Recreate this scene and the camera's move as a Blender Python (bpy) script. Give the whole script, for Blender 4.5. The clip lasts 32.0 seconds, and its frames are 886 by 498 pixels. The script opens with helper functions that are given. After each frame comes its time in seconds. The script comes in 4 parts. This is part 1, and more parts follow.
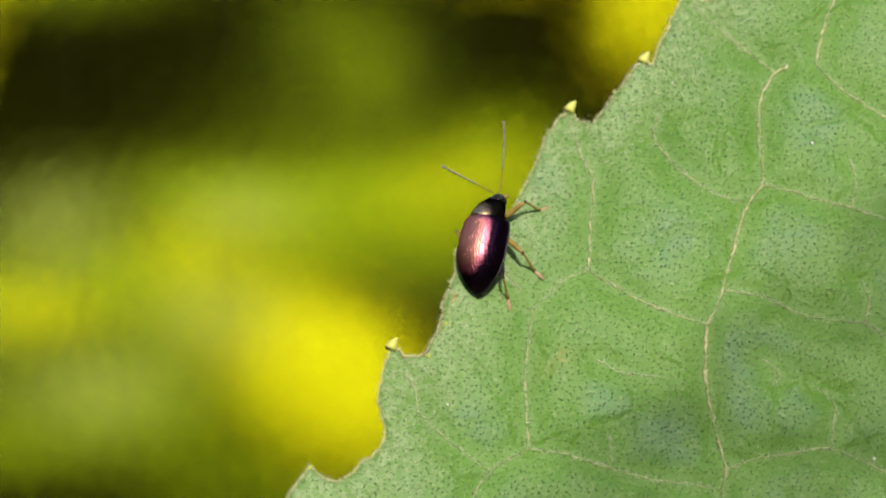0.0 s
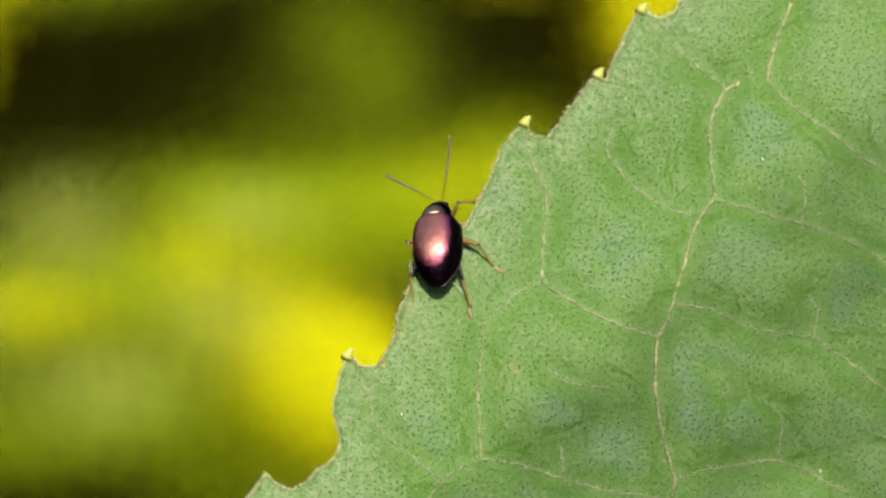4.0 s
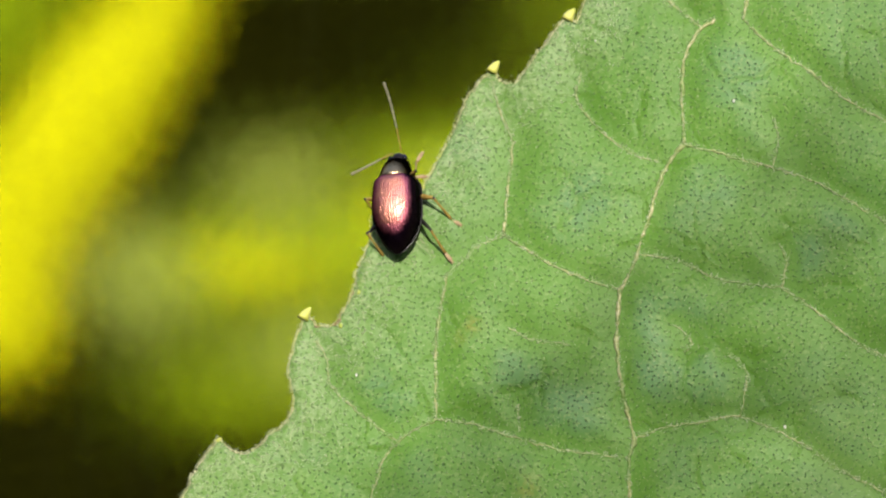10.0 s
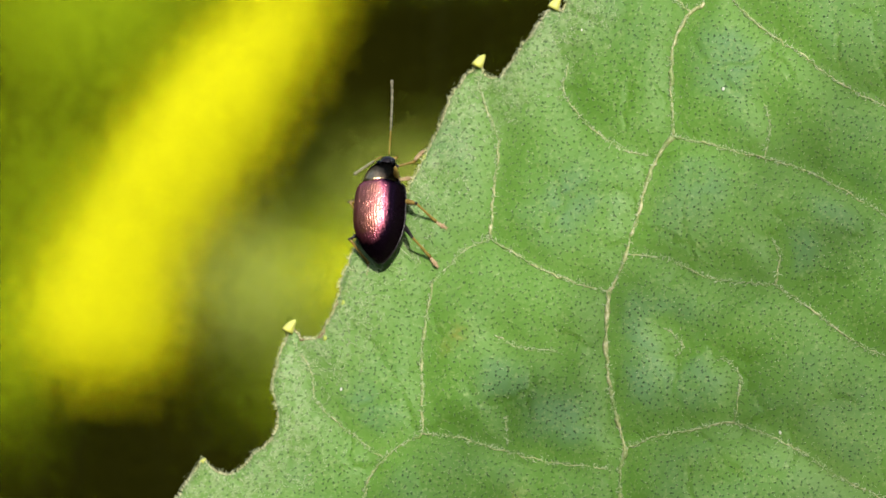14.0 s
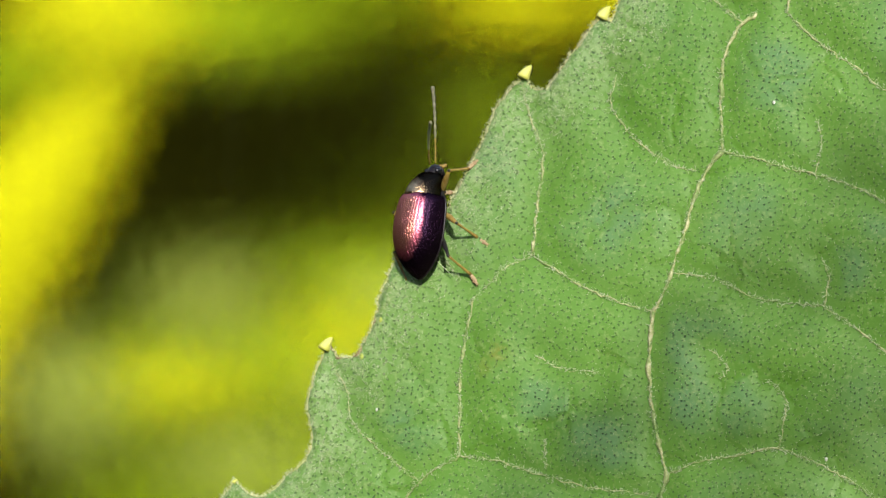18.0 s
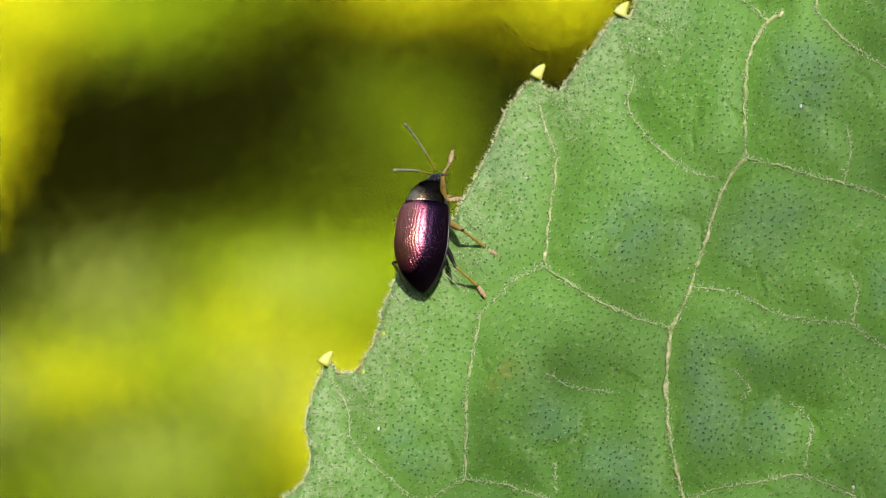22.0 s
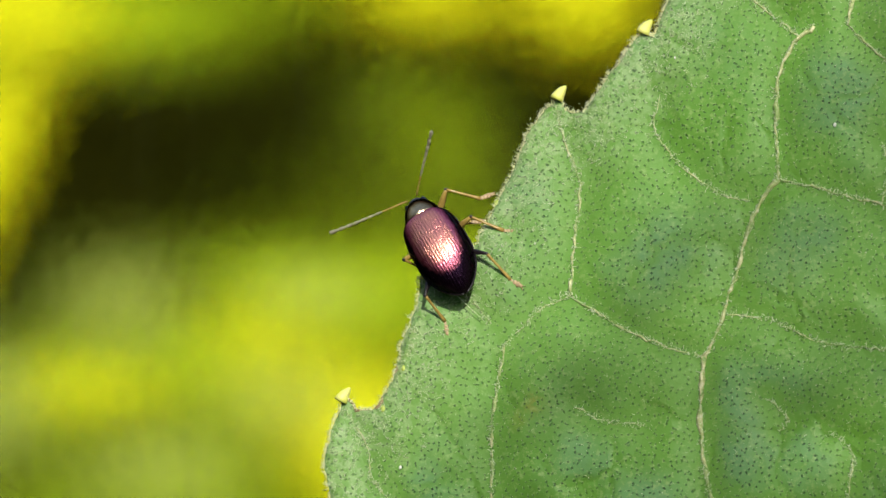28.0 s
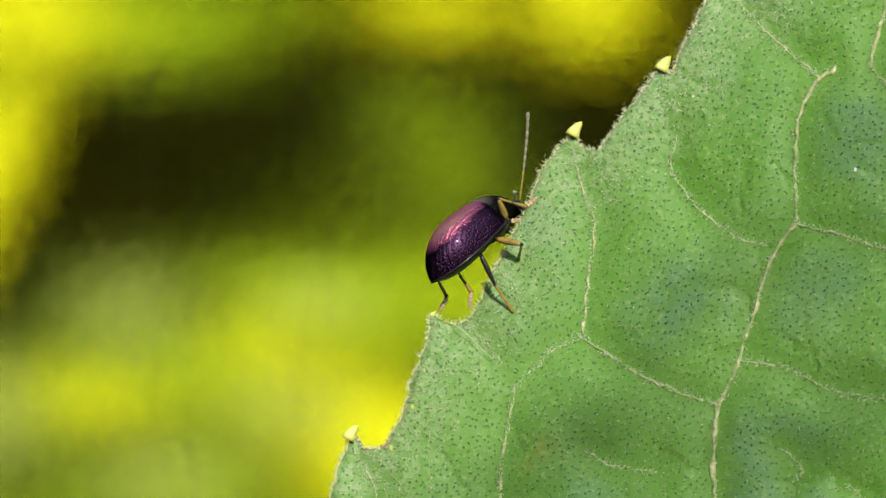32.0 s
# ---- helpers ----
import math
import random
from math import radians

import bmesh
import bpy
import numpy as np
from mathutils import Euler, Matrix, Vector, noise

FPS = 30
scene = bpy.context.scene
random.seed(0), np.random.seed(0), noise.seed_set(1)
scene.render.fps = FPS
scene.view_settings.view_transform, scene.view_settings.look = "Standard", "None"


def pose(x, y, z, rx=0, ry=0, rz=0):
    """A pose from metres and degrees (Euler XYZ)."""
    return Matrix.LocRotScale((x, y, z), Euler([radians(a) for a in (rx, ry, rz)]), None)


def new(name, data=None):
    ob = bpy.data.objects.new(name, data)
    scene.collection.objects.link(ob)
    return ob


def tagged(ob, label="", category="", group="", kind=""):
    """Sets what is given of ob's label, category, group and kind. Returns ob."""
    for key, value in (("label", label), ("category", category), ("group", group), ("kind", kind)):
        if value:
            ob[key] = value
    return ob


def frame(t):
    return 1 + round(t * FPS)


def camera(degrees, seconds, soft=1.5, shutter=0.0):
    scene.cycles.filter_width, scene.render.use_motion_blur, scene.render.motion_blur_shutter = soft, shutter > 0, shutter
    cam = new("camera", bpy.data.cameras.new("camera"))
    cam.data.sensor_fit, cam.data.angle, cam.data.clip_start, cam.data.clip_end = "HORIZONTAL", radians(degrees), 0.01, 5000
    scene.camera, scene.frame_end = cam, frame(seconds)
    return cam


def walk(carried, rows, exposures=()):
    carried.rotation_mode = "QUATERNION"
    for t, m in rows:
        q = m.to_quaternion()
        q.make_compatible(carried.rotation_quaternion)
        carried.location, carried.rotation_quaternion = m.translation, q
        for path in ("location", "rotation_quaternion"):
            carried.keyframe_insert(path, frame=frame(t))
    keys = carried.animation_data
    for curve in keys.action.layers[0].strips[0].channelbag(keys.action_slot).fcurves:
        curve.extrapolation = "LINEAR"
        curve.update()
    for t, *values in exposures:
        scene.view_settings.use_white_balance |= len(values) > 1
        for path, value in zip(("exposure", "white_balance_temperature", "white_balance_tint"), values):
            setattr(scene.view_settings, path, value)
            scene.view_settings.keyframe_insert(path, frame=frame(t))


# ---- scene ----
cam = camera(10, 32.0, 1.2)
cam.data.dof.use_dof = True
cam.data.dof.focus_distance = 0.209
cam.data.dof.aperture_fstop = 300.0
cam.data.dof.aperture_blades = 0
PATH = [
    (0.0, pose(-0.00201, -0.21375, 0.99962, 65.009, 0.000, 0.001)),
    (0.5, pose(-0.00197, -0.21663, 0.99978, 65.097, -0.004, -0.001)),
    (1.0, pose(-0.00169, -0.21874, 1.00046, 65.155, -0.007, 0.007)),
    (1.5, pose(-0.00090, -0.22039, 1.00209, 65.173, -0.007, 0.036)),
    (2.0, pose(-0.00258, -0.21946, 1.00169, 65.220, -0.014, -0.029)),
    (2.5, pose(-0.00078, -0.21796, 1.00090, 65.177, -0.014, 0.068)),
    (3.0, pose(-0.00058, -0.21795, 1.00076, 65.134, -0.018, 0.096)),
    (3.5, pose(0.00009, -0.21712, 1.00212, 64.978, -0.010, 0.120)),
    (5.5, pose(0.00219, -0.21719, 1.00139, 65.016, -0.120, 0.578)),
    (6.0, pose(0.00235, -0.21590, 1.00154, 64.959, -0.130, 0.627)),
    (6.5, pose(0.00270, -0.21388, 1.00021, 64.960, -0.144, 0.749)),
    (7.0, pose(0.00234, -0.21304, 1.00131, 64.893, -0.158, 0.836)),
    (7.5, pose(0.00468, -0.21423, 1.00224, 64.774, -0.218, 1.213)),
    (8.0, pose(0.00640, -0.21321, 1.00143, 64.679, -0.283, 1.573)),
    (8.5, pose(0.01078, -0.21400, 1.00337, 64.569, -0.496, 2.520)),
    (9.0, pose(0.01450, -0.21291, 1.00293, 64.536, -0.724, 3.490)),
    (9.5, pose(0.01655, -0.21404, 1.00231, 64.651, -0.843, 4.005)),
    (10.0, pose(0.01610, -0.21261, 0.99975, 64.634, -0.817, 3.962)),
    (10.5, pose(0.01551, -0.20937, 0.99835, 64.708, -0.832, 4.048)),
    (11.0, pose(0.01469, -0.20851, 0.99835, 64.770, -0.851, 4.117)),
    (11.5, pose(0.01551, -0.20933, 0.99855, 64.770, -0.931, 4.456)),
    (12.0, pose(0.01749, -0.20887, 0.99872, 64.749, -1.009, 4.848)),
    (12.5, pose(0.01798, -0.20805, 0.99937, 64.708, -1.043, 5.034)),
    (13.0, pose(0.02039, -0.20384, 0.99678, 64.728, -1.070, 5.309)),
    (13.5, pose(0.02354, -0.20238, 0.99646, 64.618, -1.221, 6.004)),
    (15.5, pose(0.01834, -0.20383, 0.99172, 65.458, -1.278, 5.709)),
    (16.0, pose(0.01644, -0.20287, 0.99242, 65.646, -1.139, 5.117)),
    (16.5, pose(0.01615, -0.20198, 0.99185, 65.747, -1.007, 4.630)),
    (17.0, pose(0.01408, -0.20094, 0.98977, 65.928, -0.835, 3.920)),
    (17.5, pose(0.01262, -0.20060, 0.98913, 66.020, -0.711, 3.344)),
    (18.0, pose(0.01093, -0.19880, 0.98804, 66.100, -0.588, 2.764)),
    (18.5, pose(0.01026, -0.20188, 0.98980, 66.143, -0.588, 2.616)),
    (19.0, pose(0.01208, -0.20175, 0.98932, 66.218, -0.580, 2.581)),
    (19.5, pose(0.00842, -0.19687, 0.98937, 66.062, -0.522, 2.150)),
    (20.0, pose(0.00932, -0.19425, 0.98662, 66.045, -0.458, 1.903)),
    (20.5, pose(0.00770, -0.19440, 0.98678, 66.026, -0.439, 1.675)),
    (21.0, pose(0.00648, -0.19236, 0.98540, 66.027, -0.418, 1.469)),
    (21.5, pose(0.00626, -0.19045, 0.98445, 66.001, -0.413, 1.367)),
    (22.0, pose(0.00548, -0.18711, 0.98387, 65.938, -0.409, 1.244)),
    (22.5, pose(0.00532, -0.18205, 0.98247, 65.893, -0.406, 1.164)),
    (23.0, pose(0.00516, -0.17833, 0.98084, 65.878, -0.405, 1.081)),
    (23.5, pose(0.00430, -0.17804, 0.98186, 65.833, -0.415, 1.066)),
    (24.0, pose(0.00515, -0.17840, 0.98079, 65.876, -0.422, 1.124)),
    (24.5, pose(0.00473, -0.17838, 0.98095, 65.928, -0.464, 1.232)),
    (25.0, pose(0.00434, -0.17788, 0.98093, 65.978, -0.506, 1.343)),
    (25.5, pose(0.00395, -0.17814, 0.98068, 66.001, -0.519, 1.355)),
    (27.5, pose(0.00479, -0.17909, 0.98120, 66.038, -0.563, 1.504)),
    (28.0, pose(0.00507, -0.17964, 0.98143, 66.052, -0.565, 1.511)),
    (28.5, pose(0.00439, -0.17909, 0.98125, 66.068, -0.584, 1.538)),
    (29.0, pose(0.00382, -0.17931, 0.98164, 66.076, -0.604, 1.569)),
    (29.5, pose(0.00445, -0.17805, 0.98087, 66.111, -0.580, 1.513)),
    (30.0, pose(0.00399, -0.17731, 0.98249, 66.067, -0.559, 1.409)),
    (30.5, pose(0.00406, -0.17617, 0.98239, 66.043, -0.547, 1.370)),
    (31.0, pose(0.00350, -0.17651, 0.98219, 66.047, -0.537, 1.301)),
    (31.5, pose(0.00327, -0.17682, 0.98128, 66.105, -0.577, 1.408)),
    (32.0, pose(0.00477, -0.17577, 0.98118, 66.112, -0.608, 1.592)),
]
walk(cam, PATH, exposures=[(0.0, 0.18, 6800, 9), (6.0, 0.22, 6780, 9), (12.0, 0.42, 6620, 9), (20.0, 0.44, 6420, 8), (32.0, 0.46, 6400, 6)])

# ---- light ----
SUN_DIR = Vector((0.107, -0.606, 0.788)).normalized()
world = bpy.data.worlds.new("sky")
scene.world = world
world.use_nodes = True
sky = world.node_tree.nodes.new("ShaderNodeTexSky")
sky.sky_type = "NISHITA"
sky.sun_disc = False
sky.dust_density = 2.0
sky.sun_elevation = math.asin(SUN_DIR.z)
sky.sun_rotation = math.atan2(SUN_DIR.x, SUN_DIR.y)
world.node_tree.links.new(sky.outputs[0], world.node_tree.nodes["Background"].inputs[0])
world.node_tree.nodes["Background"].inputs[1].default_value = 0.14
sun_data = bpy.data.lights.new("sun", "SUN")
sun_data.energy = 3.3
sun_data.angle = radians(0.53)
sun_data.color = (1.0, 0.95, 0.86)
sun = new("sun", sun_data)
sun.rotation_euler = SUN_DIR.to_track_quat("Z", "Y").to_euler()
sun.location = (-1.0, -1.0, 3.0)

MM = 0.001
PIVOT = np.array((2.0, 0.0))     # the leaf's own origin, in millimetres of the plan below


# ---- material helpers ----
class Nodes:
    """A small wrapper to write node materials briefly."""

    def __init__(self, name):
        self.mat = bpy.data.materials.new(name)
        self.mat.use_nodes = True
        self.tree = self.mat.node_tree
        self.bsdf = self.tree.nodes["Principled BSDF"]
        self.coords = self.tree.nodes.new("ShaderNodeTexCoord")

    def link(self, a, b):
        self.tree.links.new(a, b)
        return self

    def node(self, kind, **values):
        n = self.tree.nodes.new("ShaderNode" + kind)
        for key, value in values.items():
            n.inputs[key.replace("_", " ")].default_value = value
        return n

    def noise(self, scale, detail=3.0, rough=0.55, vector=None):
        n = self.node("TexNoise", Scale=scale, Detail=detail, Roughness=rough)
        self.link(vector or self.coords.outputs["Object"], n.inputs["Vector"])
        return n.outputs["Fac"]

    def voronoi(self, scale, jitter=1.0, feature="F1", vector=None, flat=False):
        n = self.node("TexVoronoi", Scale=scale, Randomness=jitter)
        n.voronoi_dimensions = "2D" if flat else "3D"
        n.feature = feature
        self.link(vector or self.coords.outputs["Object"], n.inputs["Vector"])
        return n

    def ramp(self, fac, *stops):
        n = self.tree.nodes.new("ShaderNodeValToRGB")
        while len(n.color_ramp.elements) < len(stops):
            n.color_ramp.elements.new(0.5)
        for e, (at, col) in zip(n.color_ramp.elements, stops):
            e.position = at
            e.color = (*col, 1) if len(col) == 3 else col
        self.link(fac, n.inputs["Fac"])
        return n.outputs["Color"]

    def step(self, fac, low, high):
        n = self.node("MapRange")
        n.inputs["From Min"].default_value = low
        n.inputs["From Max"].default_value = high
        n.interpolation_type = "SMOOTHSTEP"
        self.link(fac, n.inputs["Value"])
        return n.outputs["Result"]

    def math(self, op, a, b):
        n = self.tree.nodes.new("ShaderNodeMath")
        n.operation = op
        for k, v in enumerate((a, b)):
            if isinstance(v, (int, float)):
                n.inputs[k].default_value = v
            else:
                self.link(v, n.inputs[k])
        return n.outputs[0]

    def mix(self, fac, a, b, blend="MIX"):
        n = self.tree.nodes.new("ShaderNodeMix")
        n.data_type, n.blend_type = "RGBA", blend
        for k, v in ((0, fac), (6, a), (7, b)):
            if isinstance(v, (int, float)):
                n.inputs[k].default_value = v
            elif isinstance(v, tuple):
                n.inputs[k].default_value = (*v, 1)
            else:
                self.link(v, n.inputs[k])
        return n.outputs[2]

    def bump(self, height, strength, distance):
        n = self.node("Bump", Strength=strength, Distance=distance)
        self.link(height, n.inputs["Height"])
        self.link(n.outputs[0], self.bsdf.inputs["Normal"])
        return self

    def done(self, colour, rough=0.5, metal=0.0, spec=0.5):
        for v, key in ((colour, "Base Color"), (rough, "Roughness"), (metal, "Metallic"), (spec, "Specular IOR Level")):
            if isinstance(v, tuple):
                self.bsdf.inputs[key].default_value = (*v, 1)
            elif isinstance(v, (int, float)):
                self.bsdf.inputs[key].default_value = v
            else:
                self.link(v, self.bsdf.inputs[key])
        return self.mat


def leaf_material():
    n = Nodes("leaf_blade")
    broad = n.noise(110, 3)
    fine = n.noise(1100, 4, 0.6)
    green = n.ramp(broad, (0.30, (0.082, 0.206, 0.018)), (0.55, (0.113, 0.250, 0.034)), (0.75, (0.144, 0.277, 0.057)))
    cell = n.tree.nodes.new("ShaderNodeAttribute")      # 0 on a vein, 1 in the middle of a field
    cell.attribute_name = "field"
    waxy = n.tree.nodes.new("ShaderNodeAttribute")      # where the grey wax is thick
    waxy.attribute_name = "wax"
    away = n.step(cell.outputs["Fac"], 0.15, 0.95)
    warp = n.node("TexNoise", Scale=420.0, Detail=3.0)
    n.link(n.coords.outputs["Object"], warp.inputs["Vector"])
    swirl = n.tree.nodes.new("ShaderNodeVectorMath")
    swirl.operation = "MULTIPLY_ADD"
    n.link(warp.outputs["Color"], swirl.inputs[0])
    swirl.inputs[1].default_value = (0.0026, 0.0026, 0)
    n.link(n.coords.outputs["Object"], swirl.inputs[2])
    net = n.voronoi(330, 1.0, "DISTANCE_TO_EDGE", swirl.outputs[0], True)
    groove = n.math("MULTIPLY", n.step(net.outputs["Distance"], 0.13, 0.0), n.step(n.noise(300, 2), 0.40, 0.66))
    wax = n.math("ADD", n.math("MULTIPLY", n.step(n.noise(230, 3), 0.42, 0.70), 0.40), n.math("MULTIPLY", waxy.outputs["Fac"], 0.55))
    wax = n.math("MULTIPLY", wax, n.math("MULTIPLY", away, n.math("SUBTRACT", 1.0, n.math("MULTIPLY", groove, 0.7))))
    wax = n.math("MULTIPLY", wax, n.step(n.noise(900, 3, 0.7), 0.15, 0.6))
    green = n.mix(n.math("MULTIPLY", groove, 0.42), green, (0.075, 0.20, 0.006))
    green = n.mix(n.math("MULTIPLY", wax, 0.8), green, (0.115, 0.236, 0.110))
    patch = n.noise(420, 3, 0.6)
    green = n.mix(n.math("MULTIPLY", n.step(patch, 0.5, 0.75), 0.22), green, (0.15, 0.31, 0.045))
    speckle = n.math("MULTIPLY", n.step(n.noise(4500, 3, 0.7), 0.50, 0.70), n.math("ADD", n.math("MULTIPLY", away, 0.18), 0.30))
    green = n.mix(speckle, green, (0.30, 0.40, 0.14))
    stain = n.tree.nodes.new("ShaderNodeAttribute")
    stain.attribute_name = "stain"
    green = n.mix(n.math("MULTIPLY", stain.outputs["Fac"], n.step(n.noise(2600, 3, 0.7), 0.35, 0.65)), green, (0.34, 0.25, 0.05))
    down = n.tree.nodes.new("ShaderNodeAttribute")      # the pale down is thickest along the rim
    down.attribute_name = "down"
    green = n.mix(n.math("MULTIPLY", down.outputs["Fac"], n.math("ADD", n.math("MULTIPLY", n.step(n.noise(2600, 3, 0.7), 0.42, 0.62), 0.50), 0.14)), green, (0.31, 0.41, 0.19))
    yellow = n.step(n.noise(60, 2), 0.62, 0.8)
    green = n.mix(n.math("MULTIPLY", yellow, 0.35), green, (0.22, 0.31, 0.04))
    fray = n.node("TexNoise", Scale=3800.0, Detail=2.0)
    n.link(n.coords.outputs["Object"], fray.inputs["Vector"])
    bent = n.tree.nodes.new("ShaderNodeVectorMath")
    bent.operation = "MULTIPLY_ADD"
    n.link(fray.outputs["Color"], bent.inputs[0])
    bent.inputs[1].default_value = (0.00022, 0.00022, 0)
    n.link(n.coords.outputs["Object"], bent.inputs[2])
    pore = n.voronoi(3800, 1.0, vector=bent.outputs[0], flat=True)
    dot = n.step(pore.outputs["Distance"], 0.20, 0.09)
    beside = n.tree.nodes.new("ShaderNodeVectorMath")
    beside.operation = "ADD"
    n.link(bent.outputs[0], beside.inputs[0])
    beside.inputs[1].default_value = (0.00003, -0.00005, 0)
    # pale crescent on one side of each pore, a painted catch of light
    lit_lip = n.step(n.voronoi(3800, 1.0, vector=beside.outputs[0], flat=True).outputs["Distance"], 0.17, 0.08)
    green = n.mix(n.math("MULTIPLY", lit_lip, 0.40), green, (0.26, 0.37, 0.16))
    sep = n.node("SeparateColor")
    n.link(pore.outputs["Color"], sep.inputs[0])
    dot = n.math("MULTIPLY", dot, n.math("ADD", n.math("MULTIPLY", sep.outputs[0], 0.5), 0.5))
    dot = n.math("MULTIPLY", dot, n.step(n.noise(350, 2), 0.14, 0.32))
    dot = n.math("MULTIPLY", dot, n.math("ADD", n.math("MULTIPLY", wax, 0.55), n.math("ADD", n.math("MULTIPLY", away, 0.25), 0.70)))
    green = n.mix(n.math("MULTIPLY", dot, 0.70), green, (0.008, 0.042, 0.014))
    relief = n.math("SUBTRACT", n.math("MULTIPLY", fine, 0.8), n.math("MULTIPLY", dot, 0.7))
    relief = n.math("SUBTRACT", relief, n.math("MULTIPLY", groove, 0.6))
    n.bump(relief, 0.7, 0.00013)
    n.bsdf.inputs["Sheen Weight"].default_value = 0.12       # short dense down
    n.bsdf.inputs["Sheen Roughness"].default_value = 0.5
    n.bsdf.inputs["Sheen Tint"].default_value = (0.90, 0.96, 0.78, 1)
    return n.done(green, 0.52, 0.0, 0.27)


def plain(name, a, b, scale, rough, metal=0.0, spec=0.4, bump=0.0):
    n = Nodes(name)
    f = n.noise(scale, 4, 0.6)
    if bump:
        n.bump(f, 0.5, bump)
    return n.done(n.ramp(f, (0.3, a), (0.7, b)), rough, metal, spec)


def shell_material(name, tint, worn, edge, pits, rough, depth, sides, dark, violet, coat=0.0):
    """Polished metallic cuticle with fine punctures in rows; low sides painted violet-black for dark reflections."""
    n = Nodes(name)
    sep = n.node("SeparateXYZ")
    n.link(n.coords.outputs["Object"], sep.inputs[0])
    long = n.tree.nodes.new("ShaderNodeVectorMath")
    long.operation = "MULTIPLY"
    n.link(n.coords.outputs["Object"], long.inputs[0])
    long.inputs[1].default_value = (1.0, 0.6, 0.6)
    cell = n.voronoi(pits, 0.85, vector=long.outputs[0])
    pit = n.step(cell.outputs["Distance"], 0.55, 0.1)
    rows = n.math("SINE", n.math("ADD", n.math("MULTIPLY", sep.outputs["X"], 52000.0), n.math("MULTIPLY", n.noise(3000, 2), 5.0)), 0.0)
    patchy = n.step(n.noise(1500, 3), 0.35, 0.65)
    rise = n.math("SUBTRACT", n.math("MULTIPLY", rows, 0.22), n.math("MULTIPLY", pit, n.math("ADD", n.math("MULTIPLY", patchy, 0.6), 0.4)))
    n.bump(n.math("ADD", rise, n.math("MULTIPLY", n.noise(9000, 3), 0.35)), 1.0, depth)
    n.bsdf.inputs["Specular Tint"].default_value = (*edge, 1)
    n.bsdf.inputs["Coat Weight"].default_value = coat
    n.bsdf.inputs["Coat Roughness"].default_value = 0.07
    colour = n.mix(n.step(n.noise(1800, 4), 0.35, 0.7), tint, worn)
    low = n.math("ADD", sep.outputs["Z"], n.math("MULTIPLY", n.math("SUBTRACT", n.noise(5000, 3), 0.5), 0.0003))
    # height bands paint in the dark reflections of the flanks and tail
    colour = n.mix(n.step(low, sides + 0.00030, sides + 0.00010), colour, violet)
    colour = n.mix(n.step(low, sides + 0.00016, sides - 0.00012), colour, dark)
    return n.done(colour, rough, 1.0, 0.5)


def vein_material():
    """Raised veins: cream ridges, rubbed and broken by green."""
    n = Nodes("vein")
    f = n.noise(3600, 4, 0.65)
    g = n.noise(700, 2)
    n.bump(f, 0.9, 0.00012)
    pale = n.ramp(f, (0.36, (0.14, 0.25, 0.05)), (0.48, (0.40, 0.42, 0.17)), (0.66, (0.68, 0.64, 0.38)))
    return n.done(n.mix(n.math("MULTIPLY", n.step(g, 0.42, 0.68), 0.75), pale, (0.14, 0.26, 0.05)), 0.55, 0.0, 0.4)


LEAF = leaf_material()
VEIN = vein_material()
HAIR = plain("hair", (0.40, 0.48, 0.25), (0.64, 0.69, 0.46), 900, 0.4)
TIP = plain("tooth_tip", (0.57, 0.59, 0.08), (0.73, 0.73, 0.20), 1500, 0.45, bump=0.00003)
FRINGE = plain("rim_hair", (0.62, 0.64, 0.30), (0.84, 0.82, 0.50), 900, 0.45)
SPECK = plain("speck", (0.60, 0.62, 0.50), (0.72, 0.72, 0.62), 3000, 0.5)
DARK_STALK = plain("dark_stalk", (0.012, 0.014, 0.003), (0.03, 0.03, 0.006), 300, 0.8, spec=0.1)
STALK = plain("stalk", (0.10, 0.17, 0.04), (0.16, 0.24, 0.06), 400, 0.6)
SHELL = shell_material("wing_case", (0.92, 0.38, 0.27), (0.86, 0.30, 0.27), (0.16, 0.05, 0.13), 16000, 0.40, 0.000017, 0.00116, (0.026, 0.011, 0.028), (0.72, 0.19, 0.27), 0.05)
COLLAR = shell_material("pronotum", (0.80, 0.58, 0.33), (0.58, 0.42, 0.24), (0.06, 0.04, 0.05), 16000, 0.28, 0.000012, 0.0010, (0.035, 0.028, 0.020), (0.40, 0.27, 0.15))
DRY = plain("dry_rim", (0.10, 0.06, 0.025), (0.36, 0.27, 0.13), 3500, 0.7, bump=0.00005)
GLAND = plain("rim_swelling", (0.30, 0.40, 0.05), (0.42, 0.48, 0.09), 1500, 0.5)
BLACK = plain("black_cuticle", (0.008, 0.006, 0.008), (0.02, 0.014, 0.014), 4000, 0.3, spec=0.4, bump=0.00002)
EYE = plain("eye", (0.006, 0.006, 0.008), (0.012, 0.012, 0.014), 4000, 0.12, spec=0.6)
AMBER = plain("amber_cuticle", (0.22, 0.135, 0.03), (0.42, 0.29, 0.075), 2500, 0.25)
FOOT = plain("tarsus", (0.28, 0.18, 0.09), (0.54, 0.39, 0.22), 5000, 0.5)


def leafy(name, a, b):
    n = Nodes(name)
    info = n.tree.nodes.new("ShaderNodeNewGeometry")
    f = info.outputs["Random Per Island"]
    return n.done(n.ramp(f, (0.0, a), (1.0, b)), 0.65, 0.0, 0.08)


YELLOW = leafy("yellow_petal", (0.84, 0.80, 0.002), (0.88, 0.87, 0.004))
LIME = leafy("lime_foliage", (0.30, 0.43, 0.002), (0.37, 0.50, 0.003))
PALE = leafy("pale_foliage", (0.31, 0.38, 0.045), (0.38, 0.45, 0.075))
